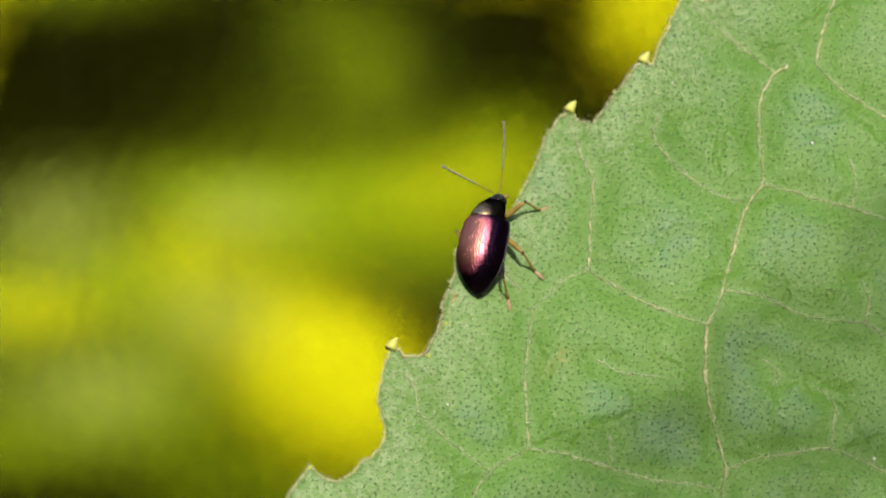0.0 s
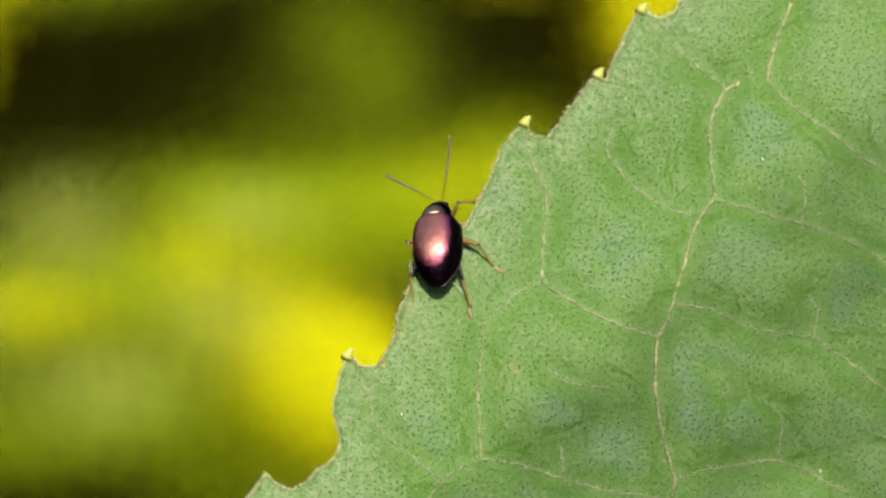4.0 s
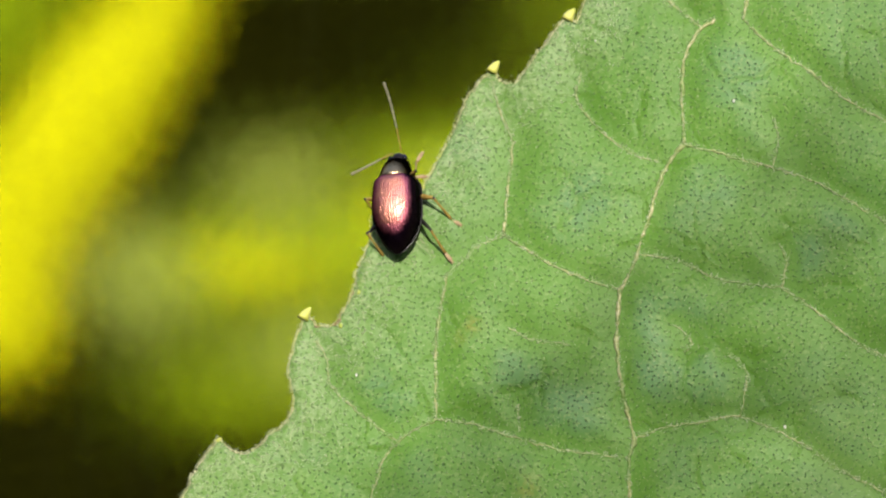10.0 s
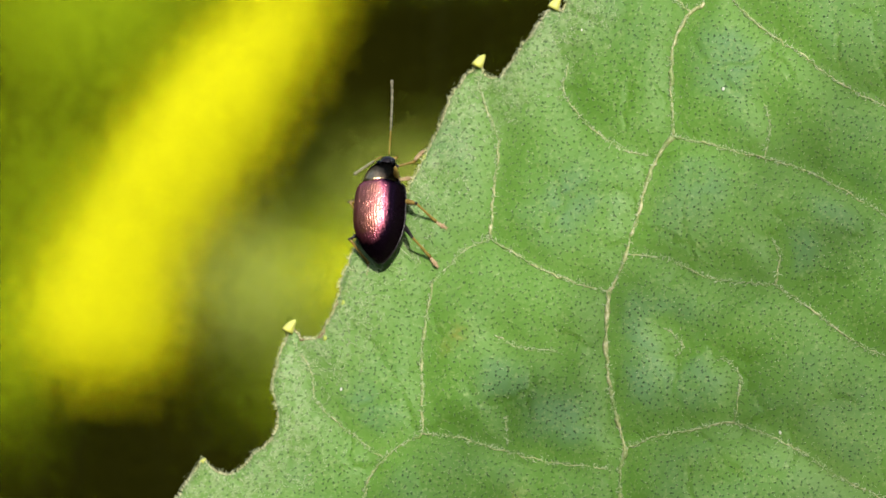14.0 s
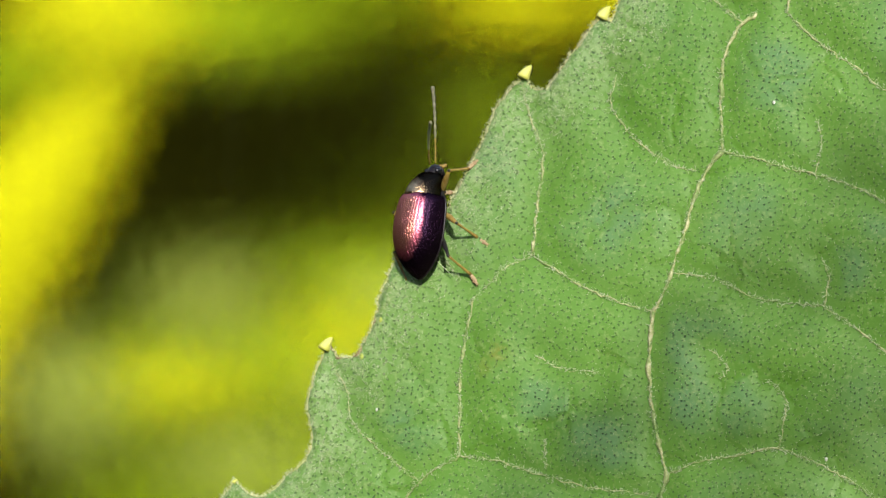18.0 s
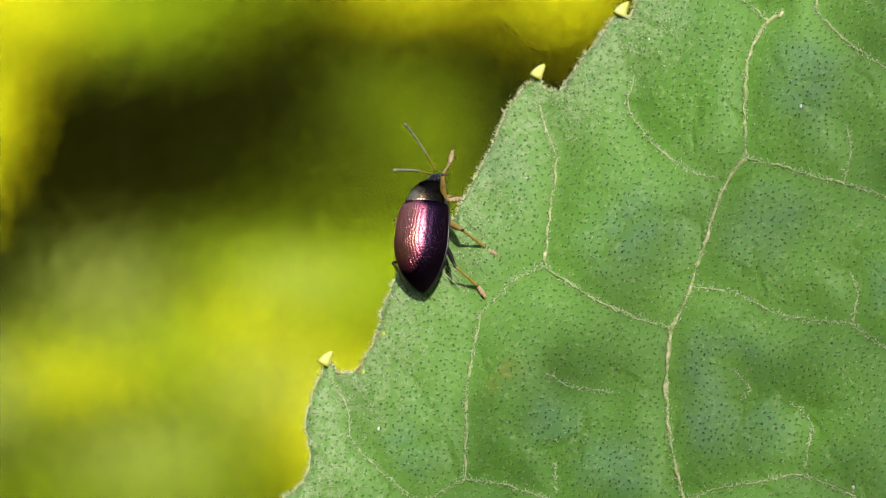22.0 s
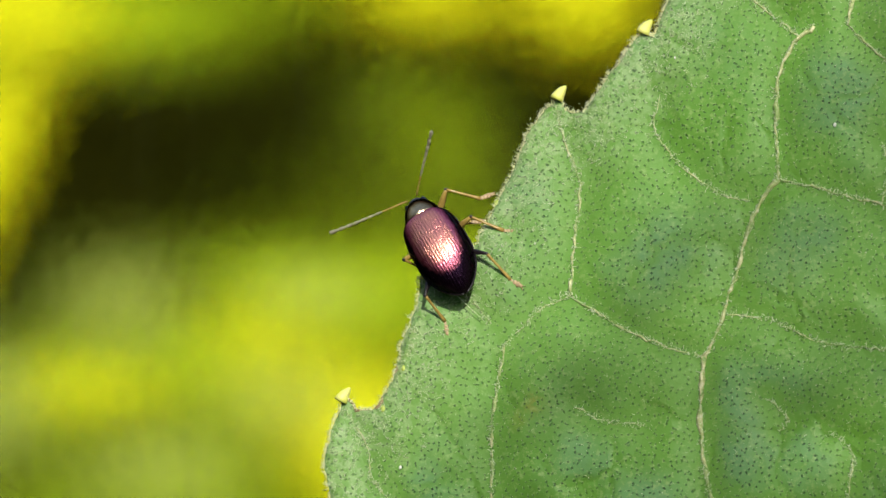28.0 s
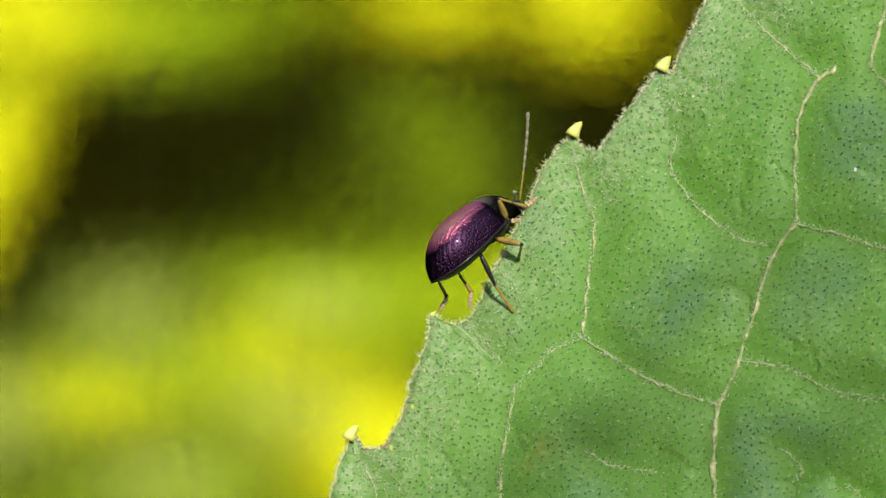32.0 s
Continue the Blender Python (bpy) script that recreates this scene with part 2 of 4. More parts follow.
# lime and olive carry the foliage's sunlight and shade in their colours
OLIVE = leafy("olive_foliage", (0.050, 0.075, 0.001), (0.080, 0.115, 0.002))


# ---- mesh helpers ----
def mesh_of(name, verts, faces, mat, smooth=True):
    me = bpy.data.meshes.new(name)
    me.from_pydata([tuple(v) for v in verts], [], [tuple(f) for f in faces])
    me.materials.append(mat)
    if smooth:
        me.polygons.foreach_set("use_smooth", [True] * len(me.polygons))
    me.update()
    return me


def part(name, me, parent=None, label=""):
    ob = new(name, me)
    ob.parent = parent
    if label:
        ob["label"] = label
    return ob


def tube(path, radii, sides=8, cap=True):
    """Verts and faces of a round tube along a path with its own radius at each point."""
    path = [Vector(p) for p in path]
    verts, faces = [], []
    side = None
    for k, p in enumerate(path):
        d = (path[min(k + 1, len(path) - 1)] - path[max(k - 1, 0)]).normalized()
        if side is None:
            side = d.orthogonal().normalized()
        side = (side - d * side.dot(d)).normalized()
        up = d.cross(side)
        r = radii[k] if not isinstance(radii, (int, float)) else radii
        for s in range(sides):
            a = 2 * math.pi * s / sides
            verts.append(p + r * (math.cos(a) * side + math.sin(a) * up))
    for k in range(len(path) - 1):
        for s in range(sides):
            t = (s + 1) % sides
            faces.append((k * sides + s, k * sides + t, (k + 1) * sides + t, (k + 1) * sides + s))
    if cap:
        faces.append(tuple(range(sides - 1, -1, -1)))
        faces.append(tuple(range((len(path) - 1) * sides, len(path) * sides)))
    return verts, faces


def joined(*pieces):
    verts, faces = [], []
    for v, f in pieces:
        faces += [tuple(i + len(verts) for i in q) for q in f]
        verts += list(v)
    return verts, faces


def ball(centre, radii, rings=10, sides=14, turn=None):
    verts, faces = [], []
    m = turn.to_3x3() if turn else Matrix.Identity(3)
    for i in range(rings + 1):
        a = math.pi * i / rings
        for s in range(sides):
            b = 2 * math.pi * s / sides
            v = Vector((radii[0] * math.sin(a) * math.cos(b), radii[1] * math.sin(a) * math.sin(b), radii[2] * math.cos(a)))
            verts.append(Vector(centre) + m @ v)
    for i in range(rings):
        for s in range(sides):
            t = (s + 1) % sides
            faces.append((i * sides + s, (i + 1) * sides + s, (i + 1) * sides + t, i * sides + t))
    return verts, faces


# ---- ground and distance ----
def ground():
    n = Nodes("shade_dark_soil")
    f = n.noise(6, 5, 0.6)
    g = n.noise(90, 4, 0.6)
    # darker than real soil: the shade under the shrubs is in the colour
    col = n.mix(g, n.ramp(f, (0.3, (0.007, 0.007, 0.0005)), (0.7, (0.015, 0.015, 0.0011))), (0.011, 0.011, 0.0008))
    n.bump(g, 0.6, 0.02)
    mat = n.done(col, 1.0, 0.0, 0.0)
    k = 60
    xs = [math.copysign(abs(i / k) ** 3 * 600, i) for i in range(-k, k + 1)]
    verts = [(x, y, 0.0 if max(abs(x), abs(y)) > 6 else 0.03 * noise.noise((x * 2, y * 2, 0))) for y in xs for x in xs]
    w = 2 * k + 1
    faces = [(j * w + i, j * w + i + 1, (j + 1) * w + i + 1, (j + 1) * w + i) for j in range(2 * k) for i in range(2 * k)]
    tagged(new("ground", mesh_of("ground", verts, faces, mat)), "garden soil under low shrubs, shade painted into its dark colour", "ground", kind="structure")


# The undergrowth lies about a metre and a half behind the leaf. Its places are given on a plane square to the first view.
BG_EYE = Vector((-0.002, -0.2137, 0.9997))
BG_TURN = pose(0, 0, 0, 65, 0, 0)
BG_FAR = 1.5
BG_UNIT = BG_FAR / 8961.2


def bg_place(x, y, far=BG_FAR):
    u = BG_UNIT * far / BG_FAR
    return BG_EYE + BG_TURN @ Vector(((x - 784) * u, (441 - y) * u, -far))


def clump(name, label, category, mat, x, y, sx, sy, lean, count, size, far=BG_FAR, seed=0):
    """A shrub: stalks from the soil and a cloud of small leaves or petals, dense inside and thin at its rim."""
    rng = np.random.default_rng(seed)
    base = bg_place(x, y, far)
    root = new(name)
    root.location = (base.x, base.y, 0)
    a = radians(lean)
    n = np.arange(1, count + 1)
    grid = np.linspace(-2.9, 2.9, 400)
    share = np.array([0.5 + 0.5 * math.erf(g / math.sqrt(2)) for g in grid])
    p = np.stack([np.interp((n * q + rng.uniform()) % 1, share, grid) * w for q, w in ((0.7548776662, sx), (0.5698402910, sy))], 1)
    p += rng.normal(size=(count, 2)) * 0.8
    p = np.stack([p[:, 0] * math.cos(a) - p[:, 1] * math.sin(a), p[:, 0] * math.sin(a) + p[:, 1] * math.cos(a)], 1)
    deep = rng.normal(size=count) * 0.02
    m = np.array(BG_TURN.to_3x3())
    u = BG_UNIT * far / BG_FAR
    loc = np.array(base) + np.stack([p[:, 0] * u, -p[:, 1] * u, deep], 1) @ m.T
    loc[:, 2] = np.maximum(loc[:, 2], 0.012)
    out = np.array(SUN_DIR) * 0.7 + np.array((0, -0.9, 0.42)) * 0.6
    nor = out + rng.normal(size=(count, 3)) * 0.10
    nor /= np.linalg.norm(nor, axis=1)[:, None]
    side = np.cross(nor, rng.normal(size=(count, 3)))
    side /= np.linalg.norm(side, axis=1)[:, None]
    other = np.cross(nor, side)
    s = size * rng.uniform(0.85, 1.15, size=(count, 1))
    verts = np.stack([loc - side * s, loc - other * s * 0.55 + nor * s * 0.12, loc + side * s, loc + other * s * 0.55 + nor * s * 0.12], 1).reshape(-1, 3)
    verts -= np.array((base.x, base.y, 0))
    me = bpy.data.meshes.new(name)
    me.vertices.add(count * 4)
    me.vertices.foreach_set("co", verts.ravel().astype(np.float32))
    me.loops.add(count * 4)
    me.loops.foreach_set("vertex_index", np.arange(count * 4, dtype=np.int32))
    me.polygons.add(count)
    me.polygons.foreach_set("loop_start", np.arange(0, count * 4, 4, dtype=np.int32))
    me.materials.append(mat)
    me.update(calc_edges=True)
    tagged(part("foliage", me, root), kind="stuff")
    for k in range(3):
        top = Vector((rng.normal() * sx * u * 0.4, 0.05 + 0.01 * rng.normal(), base.z - 0.3 * sy * u))
        foot = Vector((top.x * 0.4, top.y + 0.06, -0.01))
        v, f = tube([foot, foot.lerp(top, 0.5) + Vector((0.01 * rng.normal(), 0, 0)), top], [0.00016, 0.00012, 0.00010], 5)
        part("stalk", mesh_of("stalk", v, f, DARK_STALK), root)
    return tagged(root, label, category, group="undergrowth behind the leaf")


# clumps: across, down, their half width and height, lean in degrees, density
YELLOW_CLUMPS = [
    (-130, 100, 44, 80, 30, 0.7), (-205, 205, 54, 92, 30, 1.1), (-275, 320, 58, 95, 28, 1.4), (-345, 445, 60, 95, 25, 1.2),
    (-405, 575, 64, 80, 18, 1.4), (-425, 665, 66, 58, 0, 1.4), (55, 550, 80, 44, 0, 0.45), (570, 660, 85, 75, 25, 1.5),
    (640, 715, 62, 62, 0, 1.1), (490, 620, 70, 55, 0, 0.5),
]
YELLOW_CLUMPS_MORE = [
    (-110, -105, 94, 58, 0, 1.12), (627, -135, 86, 44, 0, 0.50), (880, -160, 66, 62, 0, 1.03), (1150, 10, 53, 67, 20, 1.03),
    (350, 450, 72, 50, 0, 0.26), (415, 525, 82, 62, 0, 0.30), (820, 330, 99, 50, -15, 0.21),
]
LIME_CLUMPS = [
    (-500, 90, 127, 106, 0, 1.12), (-225, 10, 77, 50, 0, 0.77), (-545, 430, 110, 112, 0, 0.43), (-600, 700, 72, 106, 0, 0.60),
    (115, -96, 121, 50, 0, 0.95), (365, -138, 88, 40, 0, 0.20), (200, 510, 132, 63, 0, 0.52), (350, 500, 121, 67, 0, 0.86),
    (420, 375, 110, 54, 10, 0.77),
]
LIME_CLUMPS_MORE = [
    (560, 395, 99, 60, 0, 0.86), (700, 350, 105, 56, 0, 0.77), (790, 420, 79, 54, 0, 0.60), (880, 290, 79, 63, 0, 0.60),
    (400, 690, 132, 83, 0, 1.03), (150, 730, 132, 58, 0, 0.60), (50, 560, 110, 63, 0, 0.60), (10, 780, 99, 52, 0, 0.43),
    (650, 125, 61, 78, 0, 0.28), (575, 40, 61, 62, 0, 0.15), (520, 220, 94, 62, 0, 0.10), (530, 850, 143, 58, 0, 0.60),
]
PALE_CLUMPS = [
    (100, 400, 73, 58, 0, 0.52), (-145, 580, 64, 69, 0, 0.77), (380, 560, 73, 52, 0, 0.43), (430, 375, 66, 38, 0, 0.43),
    (175, 690, 86, 52, 0, 0.52),
]
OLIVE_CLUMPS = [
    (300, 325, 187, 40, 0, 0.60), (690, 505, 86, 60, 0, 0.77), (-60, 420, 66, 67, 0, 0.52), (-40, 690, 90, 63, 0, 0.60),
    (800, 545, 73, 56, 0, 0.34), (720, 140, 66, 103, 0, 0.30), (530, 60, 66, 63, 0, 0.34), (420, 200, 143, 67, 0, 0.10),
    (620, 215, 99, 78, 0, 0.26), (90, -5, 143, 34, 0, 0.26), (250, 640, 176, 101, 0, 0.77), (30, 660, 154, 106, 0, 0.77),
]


def undergrowth():
    seed = 1
    kinds = (
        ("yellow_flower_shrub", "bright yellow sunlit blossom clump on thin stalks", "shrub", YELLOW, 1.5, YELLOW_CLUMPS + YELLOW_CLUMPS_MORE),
        ("lime_shrub", "yellow-green low foliage, sunlight put into its colour", "shrub", LIME, 1.55, LIME_CLUMPS + LIME_CLUMPS_MORE),
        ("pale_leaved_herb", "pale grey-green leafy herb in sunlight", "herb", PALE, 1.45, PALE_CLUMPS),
        ("olive_shrub", "dark olive green foliage, shade put into its colour", "shrub", OLIVE, 1.65, OLIVE_CLUMPS),
    )
    size = 0.00021
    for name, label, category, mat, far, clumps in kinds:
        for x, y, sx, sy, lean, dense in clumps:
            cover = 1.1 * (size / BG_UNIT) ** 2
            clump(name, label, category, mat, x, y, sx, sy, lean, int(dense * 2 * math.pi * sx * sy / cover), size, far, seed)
            seed += 1


def hedge():
    """An unseen dark hedge closing the garden behind the camera, added to darken reflections."""
    mat = plain("unseen_hedge", (0.008, 0.015, 0.003), (0.03, 0.045, 0.010), 14, 0.9, spec=0.1, bump=0.05)
    profile = [(0.1, -0.05), (0.0, 0.0)] + [(0.25 * k / 16, k / 16) for k in range(1, 17)] + [(0.25 + 0.7 * k / 6, 1 + 0.05 * math.sin(math.pi * k / 6)) for k in range(1, 7)] + [(1.05, 0.5), (1.1, -0.05)]
    verts, faces = [], []
    n, m = 300, len(profile)
    for i in range(n + 1):
        a = radians(150 + 240 * i / n)
        for j, (out, up) in enumerate(profile):
            q = (3 * math.cos(a), 3 * math.sin(a), 3.1 * up)
            leafy_step = 0.16 * noise.noise((q[0] * 2, q[1] * 2, q[2] * 2)) + 0.07 * noise.noise((q[0] * 9, q[1] * 9, q[2] * 9)) + 0.05 * noise.noise((q[0] * 31, q[1] * 31, q[2] * 31))
            far = 3.0 + out + leafy_step
            top = 3.1 + 0.25 * noise.noise((q[0], q[1], 5)) + 0.10 * noise.noise((q[0] * 6, q[1] * 6, 9)) + leafy_step
            verts.append((far * math.cos(a), far * math.sin(a), top * up))
    for i in range(n):
        for j in range(m - 1):
            k = i * m + j
            faces.append((k, k + m, k + m + 1, k + 1))
    faces += [tuple(range(m)), tuple(range(n * m + m - 1, n * m - 1, -1))]
    tagged(new("hedge", mesh_of("hedge", verts, faces, mat, False)), "dark green hedge out of view, added to darken reflections", "hedge", kind="structure")


ground()
hedge()
undergrowth()


# ---- the leaf ----
# Places on the leaf are in millimetres, u across and v along it.
TEETH = [  # tip u, v; the hollow that follows u, v; how far the flank stands out at its start and its end
    (-6.23, -9.22, -4.09, -9.38, 0.0, 0.2), (-2.38, -3.03, -0.86, -3.59, -0.95, 0.0), (0.71, 1.61, 2.47, 1.76, -0.30, -0.25),
    (6.12, 8.99, 7.23, 8.02, 0.05, 0.25), (9.69, 11.47, 10.08, 10.98, 0.0, 0.05), (11.83, 14.98, 13.37, 14.65, 0.10, 0.12), (17.41, 19.91, 19.00, 19.49, 0.1, 0.2)]


def surface(u, v):
    """The leaf's height at u, v in millimetres: a slow curl, bowed ribs between the veins."""
    x, y = np.clip(u, -14, 30) / 20, np.clip(v, -24, 18) / 20
    z = -3.780 - 1.124 * x + 2.334 * y - 0.050 * x * x + 1.055 * x * y - 0.707 * y * y
    return z


def spot(u, v, lift=0.0):
    return Vector(((u - PIVOT[0]) * MM, (v - PIVOT[1]) * MM, (float(surface(u, v)) + lift) * MM))


UPPER_VEINS = [
    ([(19.16, 15.36), (18.29, 12.91), (17.93, 11.20)], 0.11),
    ([(17.93, 11.20), (19.19, 10.00), (21.13, 8.67), (22.93, 7.32), (25.77, 5.80)], 0.08),
    ([(16.00, 10.80), (14.83, 11.70), (13.22, 13.07), (12.01, 14.27)], 0.05),
    ([(16.55, 11.21), (16.00, 10.80), (15.18, 9.35), (15.15, 7.36), (15.29, 5.17)], 0.11),
    ([(15.29, 5.17), (17.13, 4.73), (19.49, 4.09), (21.55, 3.42), (25.31, 1.27), (29.95, -2.01)], 0.07),
    ([(19.49, 4.09), (19.72, 5.49), (19.47, 6.46)], 0.05),
]
MIDRIB_VEINS = [
    ([(15.29, 5.17), (14.42, 3.97), (13.56, 1.17), (12.99, -0.77), (12.47, -1.69)], 0.12),
    ([(12.47, -1.69), (12.40, -4.06), (12.77, -6.75), (13.27, -8.66), (13.09, -10.24), (13.81, -16.57), (17.04, -27.18)], 0.13),
    ([(6.92, 0.79), (8.70, -0.33), (10.57, -1.16), (12.47, -1.69)], 0.07),
    ([(6.92, 0.79), (7.00, 2.96), (7.20, 5.24)], 0.09),
    ([(7.20, 5.24), (6.48, 6.78), (5.96, 8.40)], 0.06),
    ([(10.29, 8.55), (10.14, 7.26), (11.60, 5.59), (13.07, 4.64), (14.15, 4.38)], 0.05),
]
LOWER_VEINS = [
    ([(4.25, -1.13), (3.87, -4.03), (3.91, -6.48), (3.96, -7.93)], 0.09),
    ([(3.96, -7.93), (2.26, -9.01), (1.47, -10.31), (0.62, -13.61)], 0.07),
    ([(2.13, -9.00), (0.41, -7.80), (-1.04, -6.48), (-1.31, -5.27), (-2.24, -3.79)], 0.05),
    ([(3.96, -7.93), (5.71, -8.17), (7.82, -8.73), (9.94, -9.24), (12.98, -9.51)], 0.05),
    ([(13.41, -0.07), (15.14, -0.30), (17.28, -1.20), (20.02, -1.49)], 0.05),
    ([(20.02, -1.49), (20.25, -0.30), (19.87, 0.50)], 0.05),
]
RIM_VEINS = [
    ([(20.02, -1.49), (21.92, -2.79), (24.08, -4.27), (27.16, -5.17)], 0.07),
    ([(13.27, -8.66), (14.74, -8.08), (16.35, -7.79), (18.20, -7.52), (20.73, -8.48), (23.32, -10.03), (27.91, -12.02)], 0.07),
    ([(18.20, -7.52), (18.48, -5.50), (17.61, -4.59)], 0.05),
    ([(7.33, -3.66), (8.66, -4.22), (10.13, -4.34)], 0.035),
]
SMALL_VEINS = [
    ([(7.83, -7.17), (7.96, -8.42)], 0.03),
    ([(6.92, 0.79), (5.77, 0.29), (4.29, -1.13)], 0.035),
    ([(15.11, -3.37), (15.87, -4.02), (15.56, -4.57)], 0.04),
    ([(1.61, 1.40), (2.63, 0.75), (3.65, -0.29)], 0.035),
    ([(17.04, -27.18), (26.65, -40.50), (44.27, -60.33), (59.69, -76.28)], 0.5),
]
VEINS = UPPER_VEINS + MIDRIB_VEINS + LOWER_VEINS + RIM_VEINS + SMALL_VEINS


STAINS = [(5.67, -3.56, 0.35, 0.55), (5.00, -4.17, 0.3, 0.25), (0.10, -1.38, 0.3, 0.7), (0.35, -0.66, 0.25, 0.6), (-0.10, -2.19, 0.3, 0.4), (8.47, -11.10, 0.5, 0.35)]
WAX = [(14.36, -3.03, 1.4), (15.76, -3.72, 1.2), (14.51, -5.71, 1.4), (16.55, -5.94, 1.3), (21.08, -0.02, 1.0), (7.80, -5.63, 1.2), (16.67, 3.16, 1.3), (4.63, 5.04, 1.2), (10.32, -7.62, 1.3), (17.90, 8.53, 1.3), (10.60, 2.33, 1.2), (22.99, 2.30, 1.4), (1.23, -6.82, 1.0)]


def smooth_path(points, step=0.25, jitter=0.0, seed=0):
    """A Catmull-Rom line through points, resampled, with a little wander."""
    rng = np.random.default_rng(seed)
    p = np.array([(2 * points[0][0] - points[1][0], 2 * points[0][1] - points[1][1]), *points, (2 * points[-1][0] - points[-2][0], 2 * points[-1][1] - points[-2][1])], float)
    out = []
    for k in range(1, len(p) - 2):
        n = max(2, int(np.linalg.norm(p[k + 1] - p[k]) / step))
        for t in np.linspace(0, 1, n, endpoint=False):
            out.append(0.5 * (2 * p[k] + (p[k + 1] - p[k - 1]) * t + (2 * p[k - 1] - 5 * p[k] + 4 * p[k + 1] - p[k + 2]) * t * t
                              + (3 * p[k] - p[k - 1] - 3 * p[k + 1] + p[k + 2]) * t ** 3))
    out.append(p[-2])
    out = np.array(out)
    out[1:-1] += rng.normal(size=(len(out) - 2, 2)) * jitter
    return out


def margin():
    """The leaf's whole outline: the toothed flank that is seen, and more teeth round the rest."""
    teeth = list(TEETH)
    far = [(19.5, 17.0), (32, 21), (50, 18), (68, 4), (78, -18), (76, -42), (62, -62), (50, -68), (38, -70), (20, -62), (4, -46), (-7, -28), (-9.5, -14.2)]
    rest = smooth_path(far, 5.0)
    for a, b in zip(rest[1:-1], rest[2:]):
        d = (b - a) / np.linalg.norm(b - a)
        out = np.array((-d[1], d[0]))
        tip = a + d * 2.0 + out * 1.1
        teeth.append((tip[0], tip[1], b[0] - d[0] * 1.2, b[1] - d[1] * 1.2, 0.05, 0.1))
    rng = np.random.default_rng(5)
    line, tips = [], []
    n = len(teeth)
    for k in range(n):
        pu, pv = teeth[k - 1][2:4]
        tu, tv, hu, hv, low, high = teeth[k]
        a, t, h = np.array((pu, pv)), np.array((tu, tv)), np.array((hu, hv))
        long = np.linalg.norm(t - a)
        side = np.array((-(t - a)[1], (t - a)[0])) / max(long, 1e-6)
        m = max(6, int(long / 0.22)) if k < len(TEETH) else 5
        for s in np.linspace(0, 1, m, endpoint=False):
            w = low * math.exp(-((s - 0.28) / 0.2) ** 2) + high * math.exp(-((s - 0.75) / 0.2) ** 2)
            w *= min(1.0, s * 8, (1 - s) * 8)
            line.append(a + (t - a) * s + side * w + rng.normal(size=2) * (0.035 if k < len(TEETH) else 0.0))
        tips.append((t, h))
        m = max(4, int(np.linalg.norm(h - t) / 0.22)) if k < len(TEETH) else 3
        fall = np.array(((h - t)[1], -(h - t)[0]))
        for s in np.linspace(0, 1, m, endpoint=False):
            line.append(t + (h - t) * s + fall * 0.28 * math.sin(math.pi * s) + rng.normal(size=2) * (0.03 if k < len(TEETH) else 0.0))
    return np.array(line), tips


def inside(points, poly):
    x, y = points[:, 0], points[:, 1]
    ok = np.zeros(len(points), bool)
    for (x0, y0), (x1, y1) in zip(poly, np.roll(poly, -1, 0)):
        if y0 == y1:
            continue
        hit = ((y0 > y) != (y1 > y)) & (x < (x1 - x0) * (y - y0) / (y1 - y0) + x0)
        ok ^= hit
    return ok


def gap_to(points, line):
    far = np.full(len(points), 99.0)
    for e in line:
        far = np.minimum(far, np.hypot(points[:, 0] - e[0], points[:, 1] - e[1]))
    return far


